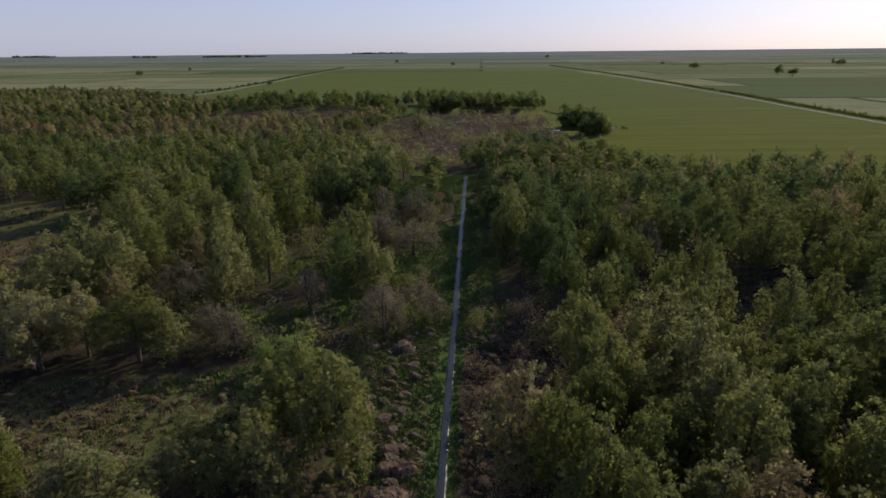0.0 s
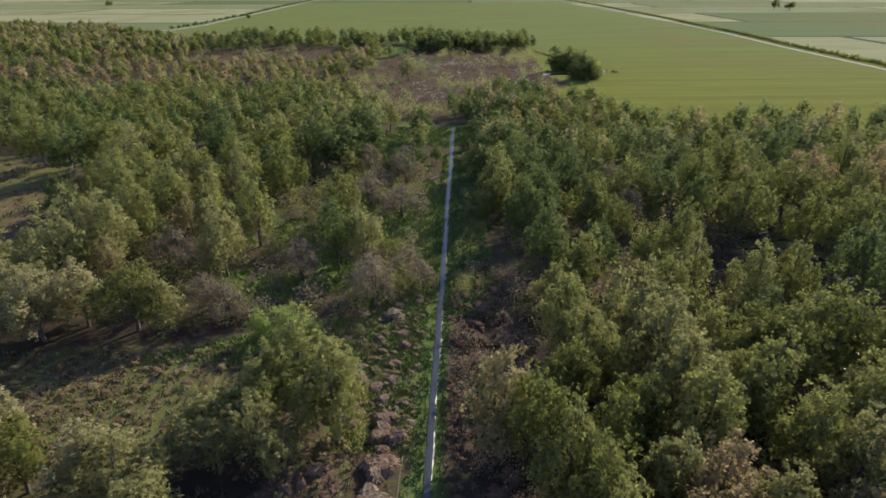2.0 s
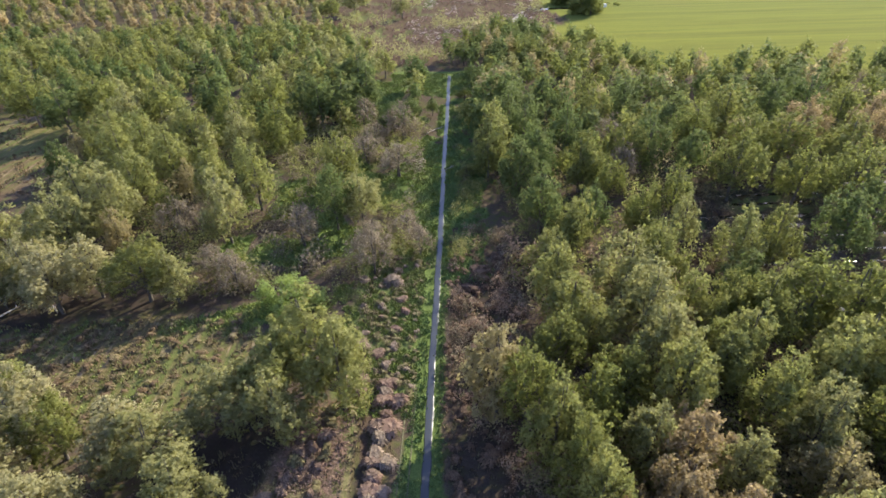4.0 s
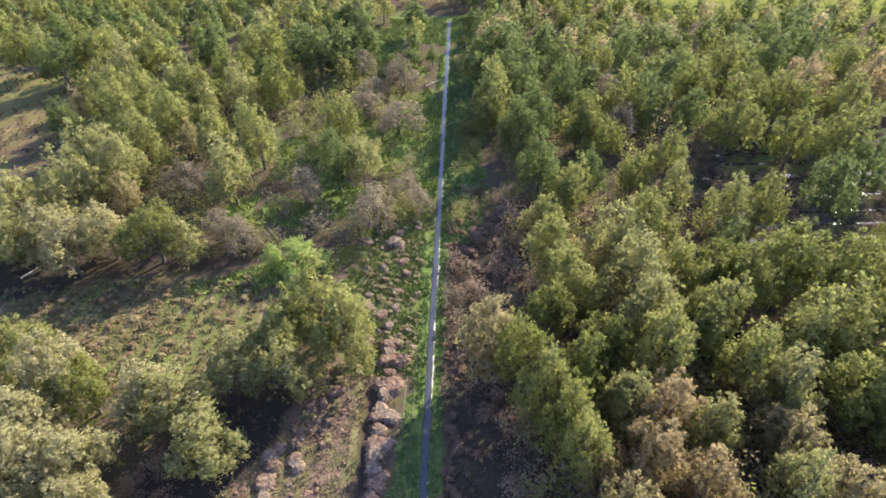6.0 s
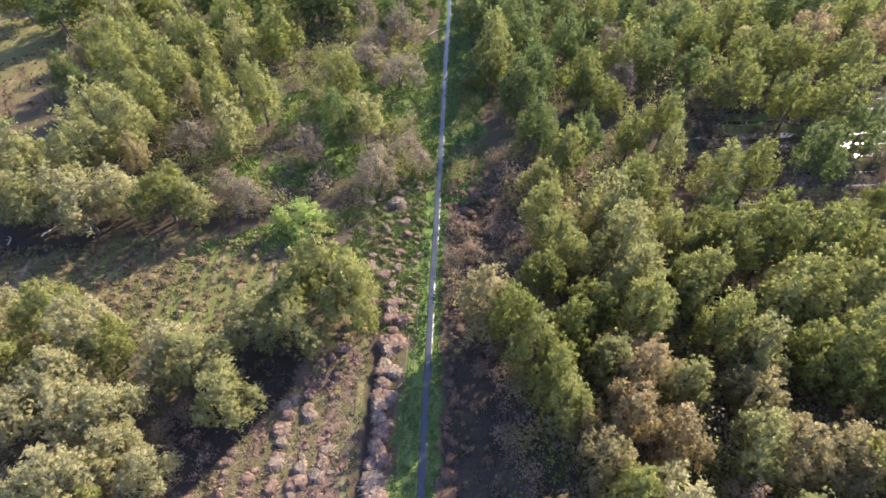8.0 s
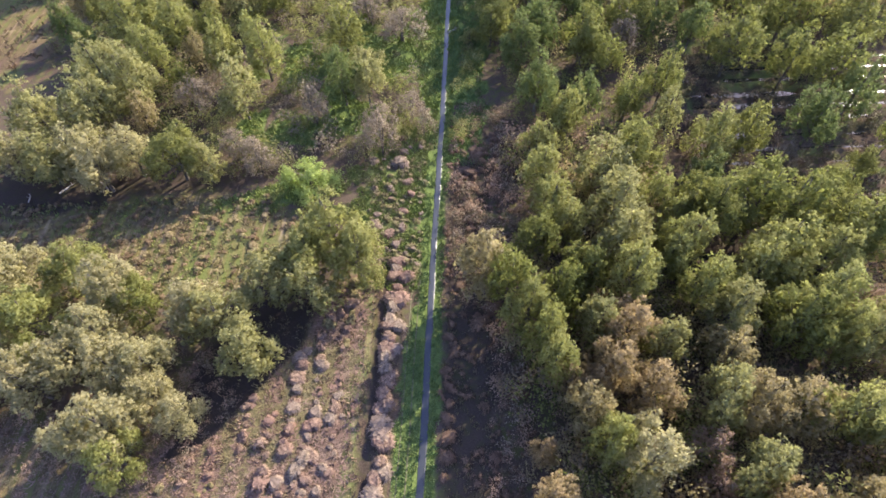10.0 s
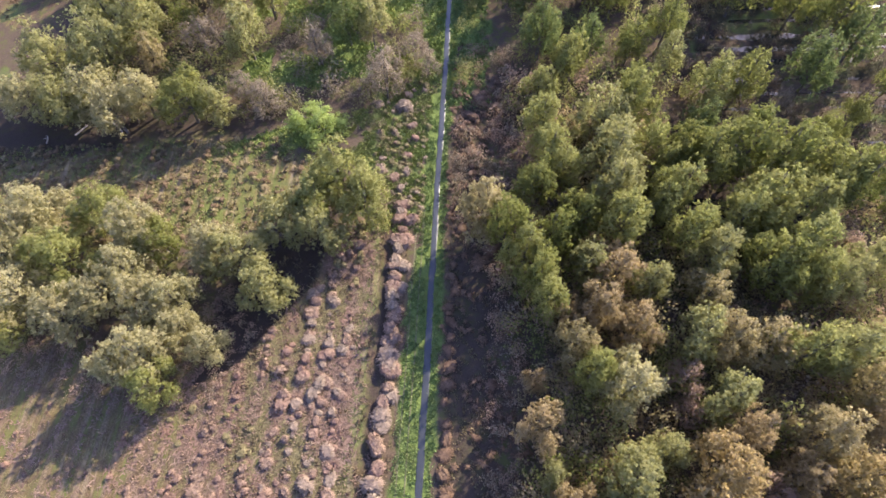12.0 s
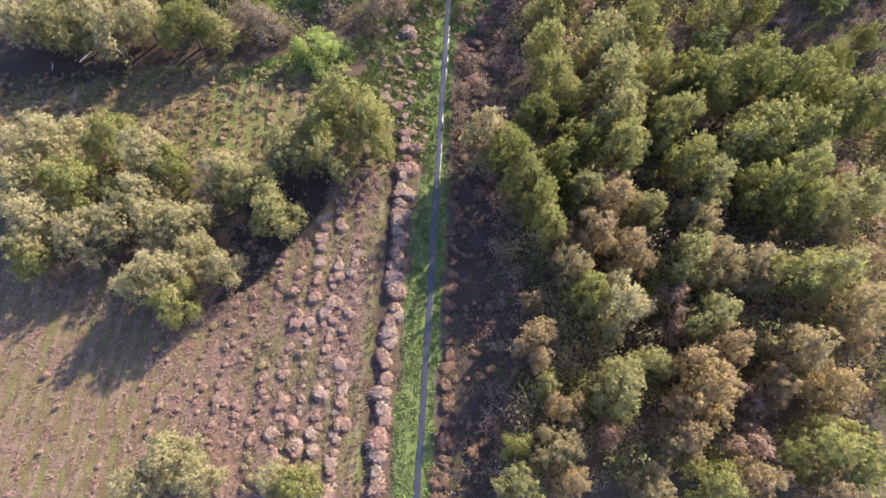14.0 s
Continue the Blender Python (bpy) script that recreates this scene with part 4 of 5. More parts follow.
COPSE = [(57, 261), (62, 264), (70, 266), (70, 240), (63, 238)]
hedge("hedge_east", "dark overgrown ditch bank beside the farm road", [(221, 240), (224, 285), (228, 346), (238, 437), (248, 579), (254, 698), (264, 951), (262, 1370)], 1.0, 1.3, (0.7, 1.4), OLIVE, 71)
hedge("copse_scrub", "dense dark scrub at the foot of a small copse", COPSE, 1.1, 1.4, (2.5, 4.5), OLIVE, 76)
hedge("hedge_west", "dark grassy ditch bank beside the farm road", [(-228, 520), (-221, 600), (-224, 766), (-232, 1000), (-236, 1360)], 4.0, 1.5, (1.0, 2.0), DARK, 72)
hedge("ditch_bank", "lush green bank of a narrow field ditch", [(62, 340), (70, 300), (78, 268), (87, 254)], 1.2, 0.5, (0.4, 0.8), OLIVE, 73)
hedge("field_hedge", "low dark hedge far across the fields", [(260, 1375), (700, 1330), (1500, 1230)], 1.7, 1.0, (0.8, 1.4), OLIVE, 74)


def horizon_belt(x0, x1, y, seed):
    """A belt of wood on the horizon."""
    rng = np.random.default_rng(seed)
    spots = np.column_stack((rng.uniform(x0, x1, int((x1 - x0) / 6)), rng.uniform(y - 30, y + 30, int((x1 - x0) / 6))))
    # grey-green in place of dark leaves, a tint that suggests haze
    far_wood("horizon_woods", "long dark belt of trees on the horizon", spots, (7.0, 11.0), 30, 5.0, [GREY_GREEN], seed)


horizon_belt(-1705, -1594, 3200, 81)
horizon_belt(-1330, -985, 3200, 82)
horizon_belt(-2600, -2350, 3500, 83)
horizon_belt(-700, -250, 4200, 84)


# ---- sedge tussocks, grass and brush ----
def tussock_mesh(k, material, blades=150, rich=True):
    """A shaggy mop of dry blades: short ones lie down its rounded flanks like thatch, long ones arch out of the top."""
    rng = np.random.default_rng(400 + k)
    vs, fs, count = [], [], 0
    ring = 0.55 + 0.2 * rng.uniform(-1, 1, 8)
    tops = [(rng.uniform(-0.2, 0.2), rng.uniform(-0.2, 0.2), rng.uniform(0.4, 0.62)) for _ in range(3)]

    def dome(p):
        return max(h * math.sqrt(max(0.0, 1 - ((p[0] - x) ** 2 + (p[1] - y) ** 2) / 0.42)) for x, y, h in tops)

    for b in range(int(blades * (0.62 if rich else 0.2))):
        a = rng.uniform(0, 6.283)
        reach = np.interp(a, np.linspace(0, 6.283, 9), np.append(ring, ring[0]))
        r = reach * rng.uniform(0.0, 1.0) ** 0.6
        bend = a + rng.normal(0, 0.45)
        p = np.array([r * math.cos(a), r * math.sin(a), 0.0])
        q = p + np.array([math.cos(bend), math.sin(bend), 0.0]) * rng.uniform(0.14, 0.34)
        side = np.array([-math.sin(bend), math.cos(bend), 0.0]) * rng.uniform(0.05, 0.11)
        p[2], q[2] = dome(p) + rng.uniform(0.0, 0.06), max(-0.04, dome(q) - rng.uniform(0.0, 0.12))
        vs += [p - side, p + side, q]
        fs.append((count, count + 1, count + 2))
        count += 3
    for b in range(12 if rich else 4):
        p = np.array([rng.normal(0, 0.13), rng.normal(0, 0.13), 0.0])
        for a in rng.uniform(0, 6.283) + np.array([0.0, 2.1, 4.2]):
            q = p + np.array([math.cos(a), math.sin(a), 0.0]) * rng.uniform(0.1, 0.22)
            q[2] = dome(q) + rng.uniform(0.02, 0.1)
            vs.append(q)
        fs.append((count, count + 1, count + 2))
        count += 3
    for b in range(int(blades * 0.5)):
        a = rng.uniform(0, 6.283)
        bend = a + rng.normal(0, 0.3)
        reach = np.interp(a, np.linspace(0, 6.283, 9), np.append(ring, ring[0])) * rng.uniform(0.6, 1.0)
        out, side = np.array([math.cos(a), math.sin(a), 0]), np.array([-math.sin(a), math.cos(a), 0]) * rng.uniform(0.02, 0.045)
        root, knee = out * reach * 0.35, out * reach * 0.95
        root[2], knee[2] = dome(root), dome(knee) + rng.uniform(0.02, 0.16)
        tip = np.array([math.cos(bend), math.sin(bend), 0]) * reach * rng.uniform(1.25, 1.7) + np.array([0, 0, rng.uniform(0.0, 0.25)])
        vs += [root - side, root + side, knee - side, knee + side, tip]
        fs += [(count, count + 1, count + 3), (count, count + 3, count + 2), (count + 2, count + 3, count + 4)]
        count += 5
    return np.array(vs), np.array(fs), material


def tussock_spots():
    """Rows beside the path and ditch, and planted rows in the dry field."""
    rng = np.random.default_rng(52)
    first, rest = [], []
    for row, (u, y0, y1, gap) in enumerate(((-4.7, -7, 40, 1.45), (-3.8, 14, 38, 3.4), (2.7, -7, 32, 2.0), (-4.9, 40, 66, 3.0))):
        for y in np.arange(y0, y1, gap):
            yy = y + rng.normal(0, 0.25)
            first.append((float(trail_x(yy)) + u + rng.normal(0, 0.2 if y < 40 else 0.6), yy, rng.uniform(1.15, 1.75) * (0.72 if u > 0 or y > 40 else 1.0)))
    for u0, u1, y0, y1, n in ((-10.5, -5.5, 38, 68, 14), (2.2, 8.5, 30, 62, 22)):
        for k in range(n):
            yy = rng.uniform(y0, y1)
            first.append((float(trail_x(yy)) + rng.uniform(u0, u1), yy, rng.uniform(0.7, 1.6)))
    for k in range(26):
        u = -9.9 - 2.4 * k
        for y in np.arange(-9, 40, 0.52):
            yy = y + rng.normal(0, 0.3)
            x = float(trail_x(yy)) + u + rng.normal(0, 0.36)
            if not inside(x, yy, TUSSOCK_FIELD) or inside(x, yy, TREE_SHADE) and rng.uniform() < 0.85 or rng.uniform() < 0.1 + min(0.75, 0.11 * max(0, k - 5)) + 0.5 * (value_noise(x, yy, 3.0, 55) < 0.4):
                continue
            (first if k < 6 and yy < 28 else rest).append((x, yy, (0.40 + 0.75 * rng.uniform(0, 1) ** 1.6) * (0.7 + 0.6 * float(value_noise(x, yy, 2.5, 58))) * (1.1 if k < 4 else 0.9 if k < 7 else 0.65)))
    return first, rest


FIRST, REST = tussock_spots()
SINGLE = FIRST[:295]
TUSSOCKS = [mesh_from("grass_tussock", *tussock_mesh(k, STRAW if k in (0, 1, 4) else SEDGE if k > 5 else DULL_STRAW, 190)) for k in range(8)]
for n_, (tx_, ty_, ts_) in enumerate(SINGLE):
    # darker blades east of the path paint the shade into the tussocks
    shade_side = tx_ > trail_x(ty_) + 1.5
    ob = tagged(new("grass_tussock", TUSSOCKS[6 + n_ % 2 if shade_side else (n_ * 7 + n_ // 5) % 6]), "brown sedge tussock, tinted darker for the shaded side" if shade_side else "pale dry straw-coloured sedge tussock on rough ground", "tussock", "tussocks beside the path")
    ob.matrix_world = pose(tx_, ty_, float(ground_height(tx_, ty_)), 0, 0, (n_ * 77) % 360) @ Matrix.Diagonal((ts_ * (0.85 + 0.06 * (n_ % 7)), ts_ * (0.75 + 0.14 * (n_ % 5)), ts_ * (0.6 + 0.07 * (n_ % 6)), 1))


def scatter(name, label, category, spots, protos, material):
    """Many small plants in one mesh; spots: x, y, size."""
    rng = np.random.default_rng(len(spots))
    xy = np.array(spots, float)
    z = ground_height(xy[:, 0], xy[:, 1])
    vs, fs, count = [], [], 0
    for (x, y, s), h in zip(xy, z):
        v, f = protos[rng.integers(len(protos))][:2]
        a = rng.uniform(0, 6.283)
        ca, sa = math.cos(a) * s, math.sin(a) * s
        wide, deep, tall = rng.uniform(0.72, 1.3, 3)
        vx, vy = v[:, 0] * wide, v[:, 1] * deep
        vs.append(np.column_stack((vx * ca - vy * sa + x, vx * sa + vy * ca + y, v[:, 2] * s * tall * 0.95 + h)))
        fs.append(f + count)
        count += len(v)
    tagged(new(name, mesh_from(name, np.concatenate(vs), np.concatenate(fs), material)), label, category, kind="stuff")


THIN = [tussock_mesh(20 + k, STRAW, 90, True) for k in range(8)]
FIELD = np.array(FIRST[295:] + REST)
GREENISH = value_noise(FIELD[:, 0], FIELD[:, 1], 6, 26) > 0.62
scatter("dry_tussocks", "rows of dry pinkish sedge tussocks in a field", "tussocks", FIELD[~GREENISH], THIN, STRAW)
scatter("greenish_tussocks", "patches of greenish straw tussocks in a field", "tussocks", FIELD[GREENISH] * np.array([1, 1, 0.85]), THIN, GREEN_STRAW)


def random_spots(count, box, keep, sizes, seed):
    rng = np.random.default_rng(seed)
    x, y = rng.uniform(box[0], box[1], count), rng.uniform(box[2], box[3], count)
    s = rng.uniform(*sizes, count)
    ok = keep(x, y)
    return np.column_stack((x[ok], y[ok], s[ok]))


def tuft(k, blades, spread, tall, lying=0.0):
    rng = np.random.default_rng(500 + k)
    vs, fs = [], []
    for b in range(blades):
        a = rng.uniform(0, 6.283)
        p = np.array([rng.normal(0, spread), rng.normal(0, spread), 0])
        lean = np.array([math.cos(a), math.sin(a), 0]) * (rng.uniform(0.1, 0.6) + lying) * tall
        side = np.array([-math.sin(a), math.cos(a), 0]) * 0.06
        vs += [p - side, p + side, p + lean + np.array([0, 0, tall * rng.uniform(0.6, 1.0) * (1 - 0.8 * lying)])]
        fs.append((3 * b, 3 * b + 1, 3 * b + 2))
    return np.array(vs), np.array(fs)


TUFTS = [tuft(k, 7, 0.16, 0.32) for k in range(6)]


def verge(x, y):
    u = x - trail_x(y)
    edge = (value_noise(x, y, 1.2, 77) - 0.5) * 0.5
    return ((u > -verge_width(y) + edge) & (u < -0.5 + edge * 0.3) | (u > 0.5 + edge * 0.3) & (u < 1.4 + edge)) & (value_noise(x, y, 1.5, 78) > 0.25)


def glades(x, y):
    u = x - trail_x(y)
    return (np.abs(u) > 0.75) & (np.any([inside(x, y, g_) for g_ in GLADES], axis=0) | (u > -1.9) & (u < 1.5) & (y > 60) & (y < 130) & (value_noise(x, y, 4, 14) > 0.4) | inside(x, y, LAWN) | inside(x, y, LAWN_WEST) | inside(x, y, [(-25, 79), (-21, 79), (-19, 94), (-24, 92)]) | inside(x, y, [(-34, 51), (-18, 57), (-14, 54), (-24, 49)]) | (u > -10) & (u < -1) & (y > 64) & (y < 104) & (value_noise(x, y, 5, 18) > 0.45) | (u > -34) & (u < -1) & (y > 60) & (y < 125) & (value_noise(x, y, 5, 24) > 0.6))


scatter("verge_grass", "lush green grass along both sides of the footpath", "grass", random_spots(24000, (-8, 10, -9, 100), verge, (0.6, 1.2), 91), TUFTS, GRASS)
def shaded_side(x, y):
    u = x - trail_x(y)
    return (u > 0.8) & (u < 5.5 + 4 * value_noise(x, y, 7, 32)) & (value_noise(x, y, 4, 33) > 0.3)


scatter("shade_grass", "deep green grass on the shaded side of the footpath", "grass", random_spots(7000, (0, 18, 58, 132), shaded_side, (0.9, 1.9), 147), TUFTS, GRASS)
scatter("glade_grass", "bright green grass of small sunny glades", "grass", random_spots(34000, (-36, 16, 48, 158), glades, (0.9, 1.8), 92), TUFTS, LUSH)
DRY_TUFTS = [tuft(10 + k, 8, 0.22, 0.45) for k in range(6)]


def rough_meadow(x, y):
    u = x - trail_x(y)
    return (inside(x, y, MEADOW) | inside(x, y, TUSSOCK_FIELD) & (x > -24) | (u > -9.2) & (u < -3) & (y < 60) | (u > 1.8) & (u < 9) & (y < 62)) & (np.abs(u + 5.9) > 0.5)


scatter("meadow_grass", "rough brown and green meadow grass", "grass", random_spots(7500, (-75, 12, -9, 62), rough_meadow, (0.5, 1.3), 93), DRY_TUFTS, BRUSH)
LONG_TUFTS = [tuft(30 + k, 10, 0.34, 0.5, 0.85) for k in range(8)]


def shaggy(x, y):
    """The dry field where its straw stands long, thinning out to the west."""
    return inside(x, y, TUSSOCK_FIELD) & ~inside(x, y, TREE_SHADE) & (hashed(x, y, 64) < 0.15 + 0.85 * ease(x, -40, -20)) & (np.abs(x - trail_x(y) + 7.0) > 0.9)


SHAGGY = random_spots(14000, (-60, -8, -9, 38), shaggy, (0.5, 1.3), 111)
OLIVE_PATCH = value_noise(SHAGGY[:, 0], SHAGGY[:, 1], 4.5, 26) + 0.12 * hashed(SHAGGY[:, 0], SHAGGY[:, 1], 65) - 0.12 * np.cos((SHAGGY[:, 0] - trail_x(SHAGGY[:, 1]) + 9.9) * 2 * math.pi / 2.4) > 0.66
scatter("long_straw", "long shaggy pinkish straw of the dry field", "grass", SHAGGY[~OLIVE_PATCH], LONG_TUFTS, STRAW)
scatter("olive_straw", "patches of shaggy olive straw in the dry field", "grass", SHAGGY[OLIVE_PATCH], LONG_TUFTS, GREEN_STRAW)
scatter("straw_litter", "dry straw between the tussocks", "grass",
        random_spots(9000, (-70, -4, -9, 40), lambda x, y: inside(x, y, TUSSOCK_FIELD) & ~inside(x, y, TREE_SHADE) & (hashed(x, y, 63) < 0.35 + 0.65 * ease(x, -34, -22)) & (np.cos((x - trail_x(y) + 9.9) * 2 * math.pi / 2.4) + 1.5 * value_noise(x, y, 2.5, 56) > 0.2), (0.5, 1.2), 106), DRY_TUFTS, STRAW)
scatter("west_meadow_grass", "rough grass of a clearing in the western wood", "grass",
        random_spots(1400, (-122, -68, 76, 128), lambda x, y: inside(x, y, WEST_MEADOW) & (value_noise(x, y, 6, 35) > 0.4), (0.9, 1.8), 108), DRY_TUFTS, MEADOW_BROWN)


def sedge_sides(x, y):
    u = x - trail_x(y)
    return (u > 1.5) & (u < 12) & (y < 68) & ((y > 36) | (u > 7) | (value_noise(x, y, 2.5, 141) > 0.44))


def sedge_west(x, y):
    u = x - trail_x(y)
    return (u > -9.5) & (u < -verge_width(y)) & (y > 36) & (y < 68)


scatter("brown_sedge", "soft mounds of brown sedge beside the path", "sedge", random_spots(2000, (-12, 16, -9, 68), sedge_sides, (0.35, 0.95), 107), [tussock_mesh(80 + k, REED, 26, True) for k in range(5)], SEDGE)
MOPS = [tussock_mesh(90 + k, STRAW, 40, True) for k in range(6)]
scatter("straw_sedge", "soft mounds of pale sedge west of the path", "sedge", random_spots(90, (-14, 4, 34, 68), sedge_west, (0.4, 1.0), 117), MOPS, DULL_STRAW)
scatter("olive_sedge", "soft mounds of olive sedge west of the path", "sedge", random_spots(520, (-14, 4, 34, 70), sedge_west, (0.3, 0.9), 119), MOPS, GREEN_STRAW)
scatter("sedge_grass", "short green grass between sedge mounds", "grass", random_spots(14000, (-17, 4, 36, 70), lambda x, y: (sedge_west(x, y) | inside(x, y, [(-16, 47), (-9, 46), (-8, 60), (-13, 58)])) & (value_noise(x, y, 3, 145) > 0.3), (0.6, 1.3), 120), TUFTS, LUSH)
MEADOW_SPOTS = random_spots(3000, (-78, -14, 33, 56), lambda x, y: inside(x, y, MEADOW) & (np.sin((x - 0.06 * y) * 2 * math.pi / 2.1 + 2.0 * value_noise(x, y, 9, 57)) + 1.2 * value_noise(x, y, 3, 95) > 0.35), (0.0, 1.0), 94)
MEADOW_SPOTS[:, 2] = 0.3 + 0.8 * MEADOW_SPOTS[:, 2] ** 2.2
RUSSET = hashed(MEADOW_SPOTS[:, 0], MEADOW_SPOTS[:, 1], 96) > 0.4
LOW_MOPS = [tussock_mesh(40 + k, BRUSH, 26, True) for k in range(5)]
scatter("brown_tussocks", "low russet tussocks in the meadow", "tussocks", MEADOW_SPOTS[RUSSET], LOW_MOPS, MEADOW_BROWN)
scatter("meadow_tussocks", "low straw tussocks in the meadow", "tussocks", MEADOW_SPOTS[~RUSSET], LOW_MOPS, MEADOW_STRAW)
scatter("meadow_green", "short green grass between the tussocks", "grass", random_spots(4200, (-78, -14, 33, 58), lambda x, y: inside(x, y, MEADOW) & (value_noise(x, y, 4, 143) > 0.5), (0.5, 1.1), 144), TUFTS, LUSH)


def brush_clump(k, n, wide, tall, size):
    rng = np.random.default_rng(600 + k)
    p, d, _, _ = crown_points(tall, wide, n, rng, 0.08, 8, 0.9)
    return sprays(p, d, rng.uniform(size * 0.5, size, len(p)), rng)


BRUSH_CLUMPS = [brush_clump(k, 130, 0.9, 1.3, 0.16) for k in range(6)]
SAPLINGS = [brush_clump(20 + k, 210, 0.85, 1.5, 0.105) for k in range(6)]


def under_wood(x, y):
    u = x - trail_x(y)
    bare_side = (u > 1.9) & (u < 14) & (y > 36) & (y < 112) & (value_noise(x, y, 4, 97) > 0.25)
    west = (u > -16) & (u < -3.6) & (y > 40) & (y < 130) & (value_noise(x, y, 4, 98) > 0.3)
    deep = (x > 8) & (x < 80) & (y > 0) & (y < 110) & (value_noise(x, y, 5, 99) > 0.45) & ~inside(x, y, [(46, 60), (72, 58), (84, 70), (70, 80), (44, 78)])
    left = (x > -75) & (x < -10) & (y > 60) & (y < 130) & (value_noise(x, y, 5, 96) > 0.5)
    return (bare_side | west | deep | left) & ((np.abs(u + 1) > 3.4) | (u > 1.8)) & ~glades(x, y)


scatter("undergrowth", "brown and olive brushwood under the trees", "undergrowth", random_spots(2000, (-75, 80, -6, 130), under_wood, (0.5, 1.4), 101), BRUSH_CLUMPS, BRUSH)


def path_scrub(x, y):
    u = x - trail_x(y)
    return ((u > 2.2) & (u < 10) & (y > 34) | (u > 7) & (u < 11)) & (y < 70) & (value_noise(x, y, 4, 97) > 0.4)


for look_name, seed in ((OLIVE, 148), (GREY_GREEN, 149)):
    scatter("path_bushes", "low green bushes on the shaded side of the footpath", "bushes", random_spots(190, (2, 18, 62, 130), lambda x, y: shaded_side(x, y) & (x - trail_x(y) > 2.2) & (value_noise(x, y, 6, 34) > 0.45), (0.8, 1.9), seed), SAPLINGS, LEAF[look_name])


def grove_floor(x, y):
    return inside(x, y, [(-54, 18), (-30, 11), (-22, 17), (-21, 30), (-38, 27), (-54, 30)]) & (value_noise(x, y, 3, 146) > 0.35)


for look_name, seed in ((PINK, 137), (BARE, 138)):
    scatter("grove_scrub", "low bare twigs on the ground of the pale grove", "scrub", random_spots(150, (-54, -20, 10, 30), grove_floor, (0.5, 1.1), seed), BRUSH_CLUMPS, LEAF[look_name])


def floor_scrub(x, y):
    return (x - trail_x(y) > 9) & (y < 64) & (np.abs(x) < 0.85 * y + 48) & ~inside(x, y, FLOODED)


for look_name, seed in ((PINK, 131), (BARE, 132)):
    scatter("dry_scrub", "pinkish-brown twiggy scrub beside the path", "scrub", random_spots(380, (-4, 16, -6, 70), path_scrub, (0.6, 1.5), seed), BRUSH_CLUMPS, LEAF[look_name])
for look_name, seed, n_ in ((PINK, 133, 520), (BARE, 134, 560), (TAN, 135, 600), (RUST, 136, 420)):
    scatter("wood_scrub", "low twiggy brown scrub on the woodland floor", "scrub", random_spots(n_, (8, 84, -6, 100), floor_scrub, (1.0, 2.6), seed), BRUSH_CLUMPS, LEAF[look_name])


def gaps(x, y):
    u = x - trail_x(y)
    return (u > 11) & (y < 115) & (np.abs(x) < 0.85 * y + 48) & ~inside(x, y, FLOODED) | (u < -26) & (y > 62) & (y < 115) & ~open_ground(x, y)


def west_scrub(x, y):
    u = x - trail_x(y)
    return (u > -36) & (u < -3.6) & (y > 57) & (y < 118) & (value_noise(x, y, 5, 24) < 0.5)


for look_name, seed in ((GREY_GREEN, 121), (BARE, 122), (OLIVE, 123)):
    scatter("scrub", "grey-brown and olive scrub west of the footpath", "scrub", random_spots(230, (-36, 6, 57, 118), west_scrub, (1.0, 2.5), seed), BRUSH_CLUMPS, LEAF[look_name])
for look_name, seed in ((OLIVE, 111), (YELLOW_GREEN, 112), (TAN, 113)):
    scatter("saplings", "young leafy saplings and scrub between the trees", "saplings", random_spots(520, (-75, 84, -4, 115), gaps, (1.8, 3.6), seed), SAPLINGS, LEAF[look_name])
for straw_, seed in ((BRUSH, 102), (MEADOW_BROWN, 137), (GREEN_STRAW, 138)):
    scatter("flood_sedge", "yellow-brown sedge clumps in the flooded wood", "sedge",
            random_spots(470, (30, 90, 36, 90), lambda x, y: inside(x, y, FLOODED) & (np.sin(y * 1.9 + 1.2 * value_noise(x, y, 9, 7)) < 0.5), (0.6, 1.5), seed), BRUSH_CLUMPS, straw_)


def reed_bed(x, y):
    return inside(x, y, REED_CLEARING) | inside(x, y, WEST_CLEARING)


scatter("reeds", "reddish-brown dead reeds in the clearing", "reeds", random_spots(4600, (-135, 60, 156, 352), lambda x, y: inside(x, y, REED_CLEARING) | inside(x, y, WEST_CLEARING) & (hashed(x, y, 112) < 0.35), (1.0, 2.1), 103),
        [tussock_mesh(60 + k, REED, 10, False) for k in range(4)], REED)
scatter("bleached_reeds", "streaks of bleached broken reeds in the clearing", "reeds",
        random_spots(2600, (-12, 52, 190, 312), lambda x, y: inside(x, y, REED_CLEARING) & (value_noise(x * 2.2, y, 13, 109) > 0.57), (0.8, 1.5), 110), [tussock_mesh(70 + k, REED, 9, False) for k in range(4)], BLEACHED)
scatter("pale_reeds", "low pale straw of a far clearing", "reeds",
        random_spots(2600, (-135, -46, 282, 360), lambda x, y: inside(x, y, WEST_CLEARING), (0.8, 1.5), 113), [tussock_mesh(70 + k, REED, 9, False) for k in range(4)], MEADOW_STRAW)
scatter("broken_reeds", "white heap of broken reeds at the end of the clearing", "reeds",
        random_spots(420, (28, 46, 224, 246), lambda x, y: inside(x, y, BROKEN) & (value_noise(x, y, 3, 114) > 0.45), (0.7, 1.3), 115), [tussock_mesh(70 + k, REED, 9, False) for k in range(4)], BLEACHED)
scatter("clearing_shrubs", "grey-green willow shrubs among the reeds", "shrubs",
        random_spots(1100, (-135, 60, 170, 345), lambda x, y: reed_bed(x, y) & (value_noise(x, y, 14, 105) > 0.52), (1.4, 3.4), 104), BRUSH_CLUMPS, LEAF["grey_green"])


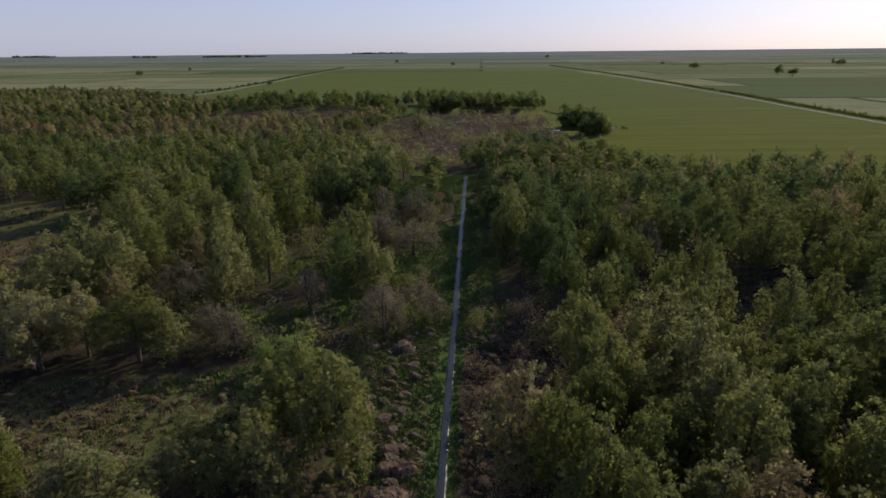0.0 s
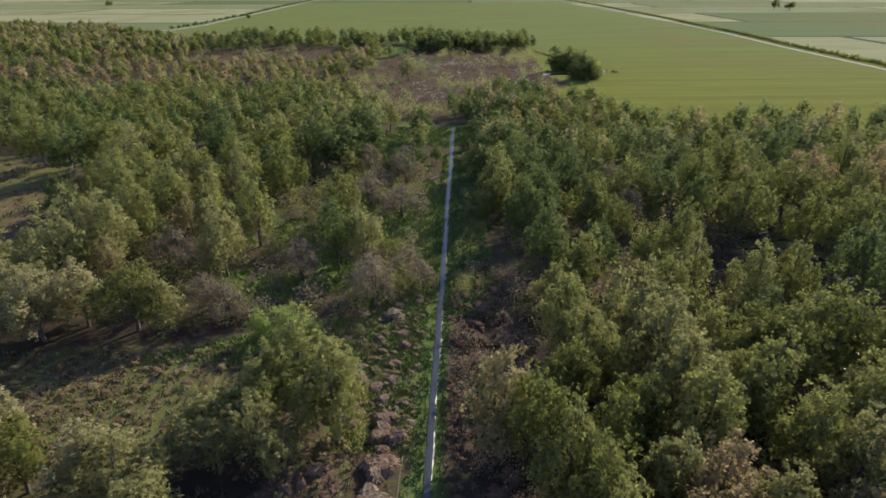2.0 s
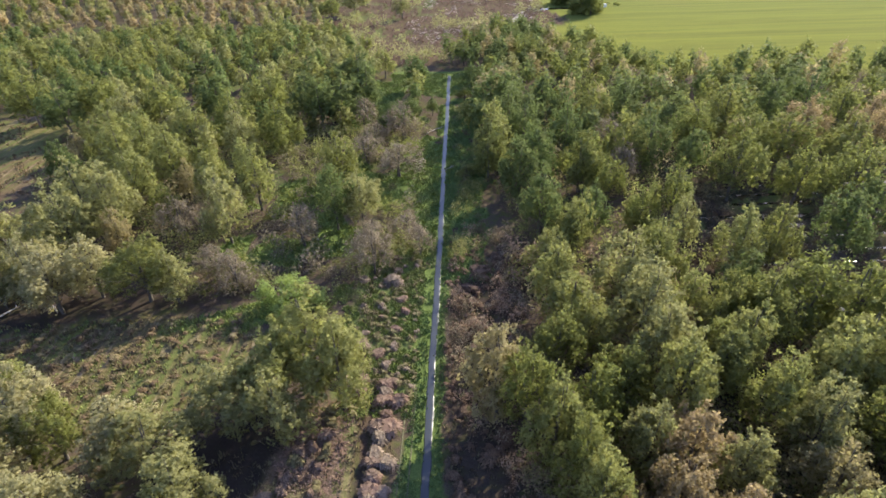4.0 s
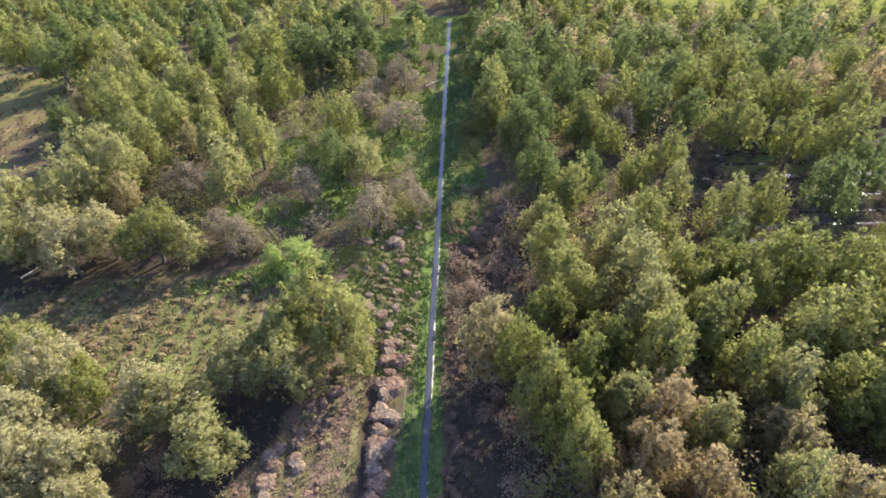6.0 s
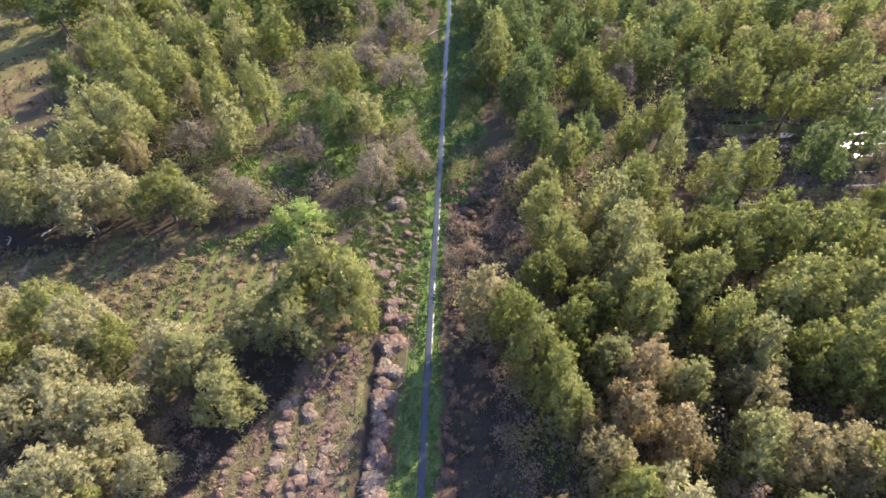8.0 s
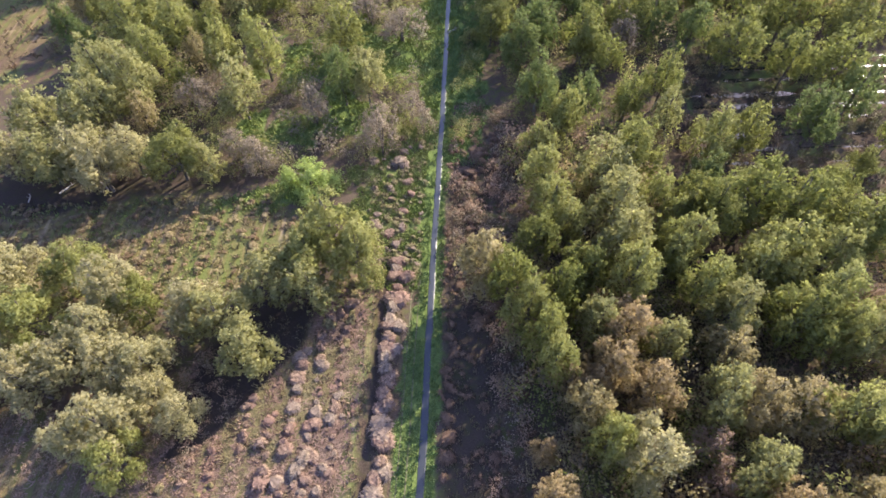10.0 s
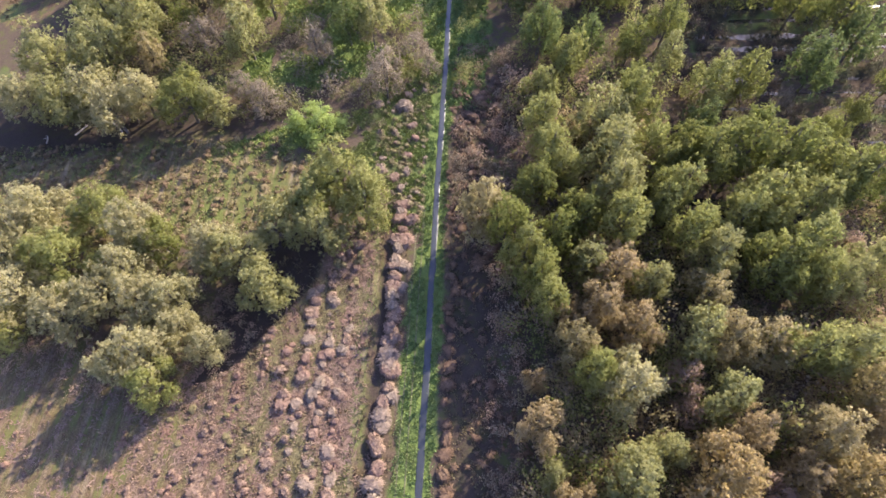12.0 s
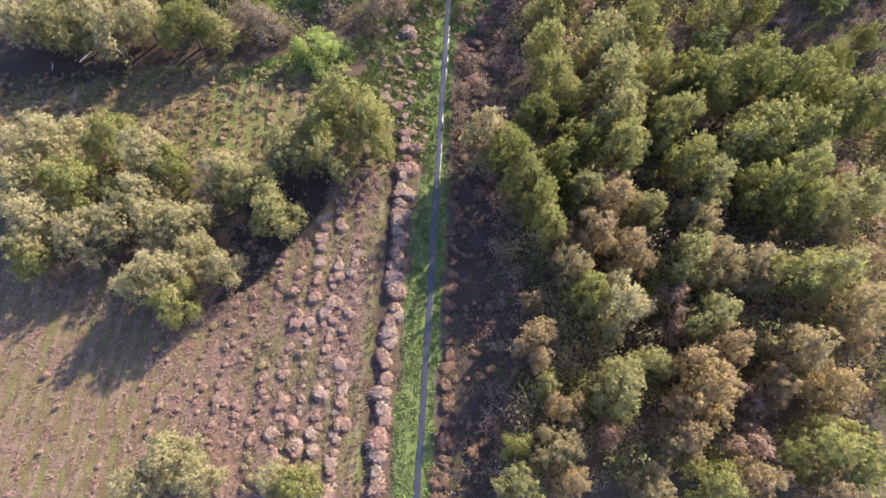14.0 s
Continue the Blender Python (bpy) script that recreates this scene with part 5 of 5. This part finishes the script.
# ---- fallen wood and a pump box ----
def fallen_branch(points, r):
    rng = np.random.default_rng(int(abs(points[0][0]) * 10))
    a, b = (np.array([x, y, float(ground_height(x, y)) + r * 0.8]) for x, y in points)
    mid = (a + b) / 2 + np.array([0.1, 0.15, 0.05])
    v, f = stem([a, mid, b], r, r * 0.4, 7)
    vs, fs = [v], [f]
    for k in (0.35, 0.6, 0.8):
        root = a + (b - a) * k
        tip = root + np.array([rng.uniform(-0.8, 0.8), rng.uniform(-0.8, 0.8), rng.uniform(0.2, 0.6)])
        w, g = stem([root, (root + tip) / 2 + 0.05, tip], r * 0.4, 0.015, 5)
        fs.append(g + sum(map(len, vs)))
        vs.append(w)
    tagged(new("fallen_branch", mesh_from("fallen_branch", np.concatenate(vs), np.concatenate(fs), DEADWOOD, True)), "pale dead branch fallen on bare soil", "branch", "fallen branches")


DEADWOOD = track_material("deadwood", (0.30, 0.26, 0.22), (0.50, 0.45, 0.39), (0.24, 0.20, 0.17))
for ends, r in ((((-58.9, 57.6), (-56.9, 58.4)), 0.16), (((-55.4, 54.3), (-53.9, 56.3)), 0.14), (((-50.1, 56.5), (-48.2, 54.7)), 0.12),
                (((-59.3, 52.8), (-59.6, 54.2)), 0.10), (((-67.2, 58.6), (-65.4, 57.2)), 0.09), (((-0.3, 112.0), (3.6, 115.9)), 0.15), (((3.1, 93.4), (5.2, 95.1)), 0.12)):
    fallen_branch(ends, r)


def box_part(name, size, at, material, parent):
    bm = bmesh.new()
    bmesh.ops.create_cube(bm, size=1.0)
    bmesh.ops.scale(bm, vec=size, verts=bm.verts)
    bmesh.ops.bevel(bm, geom=bm.edges[:], offset=0.03, segments=2, affect='EDGES')
    bmesh.ops.translate(bm, vec=at, verts=bm.verts)
    me = bpy.data.meshes.new(name)
    bm.to_mesh(me)
    bm.free()
    me.materials.append(material)
    return part(name, me, parent)


def pump_box():
    s = Shade("white_paint")
    white = s.finish(s.mix(s.ramp(s.noise(2.0), 0.5, 0.8), (0.78, 0.78, 0.76), (0.60, 0.58, 0.54)), 0.5)
    top = tagged(new("pump_box"), "small white pump box beside the field ditch", "box")
    top.location = (79.0, 252.9, float(ground_height(79.0, 252.9)))
    box_part("body", (1.1, 0.9, 1.2), (0, 0, 0.6), white, top)
    box_part("lid", (1.25, 1.05, 0.12), (0, 0, 1.26), white, top)


pump_box()
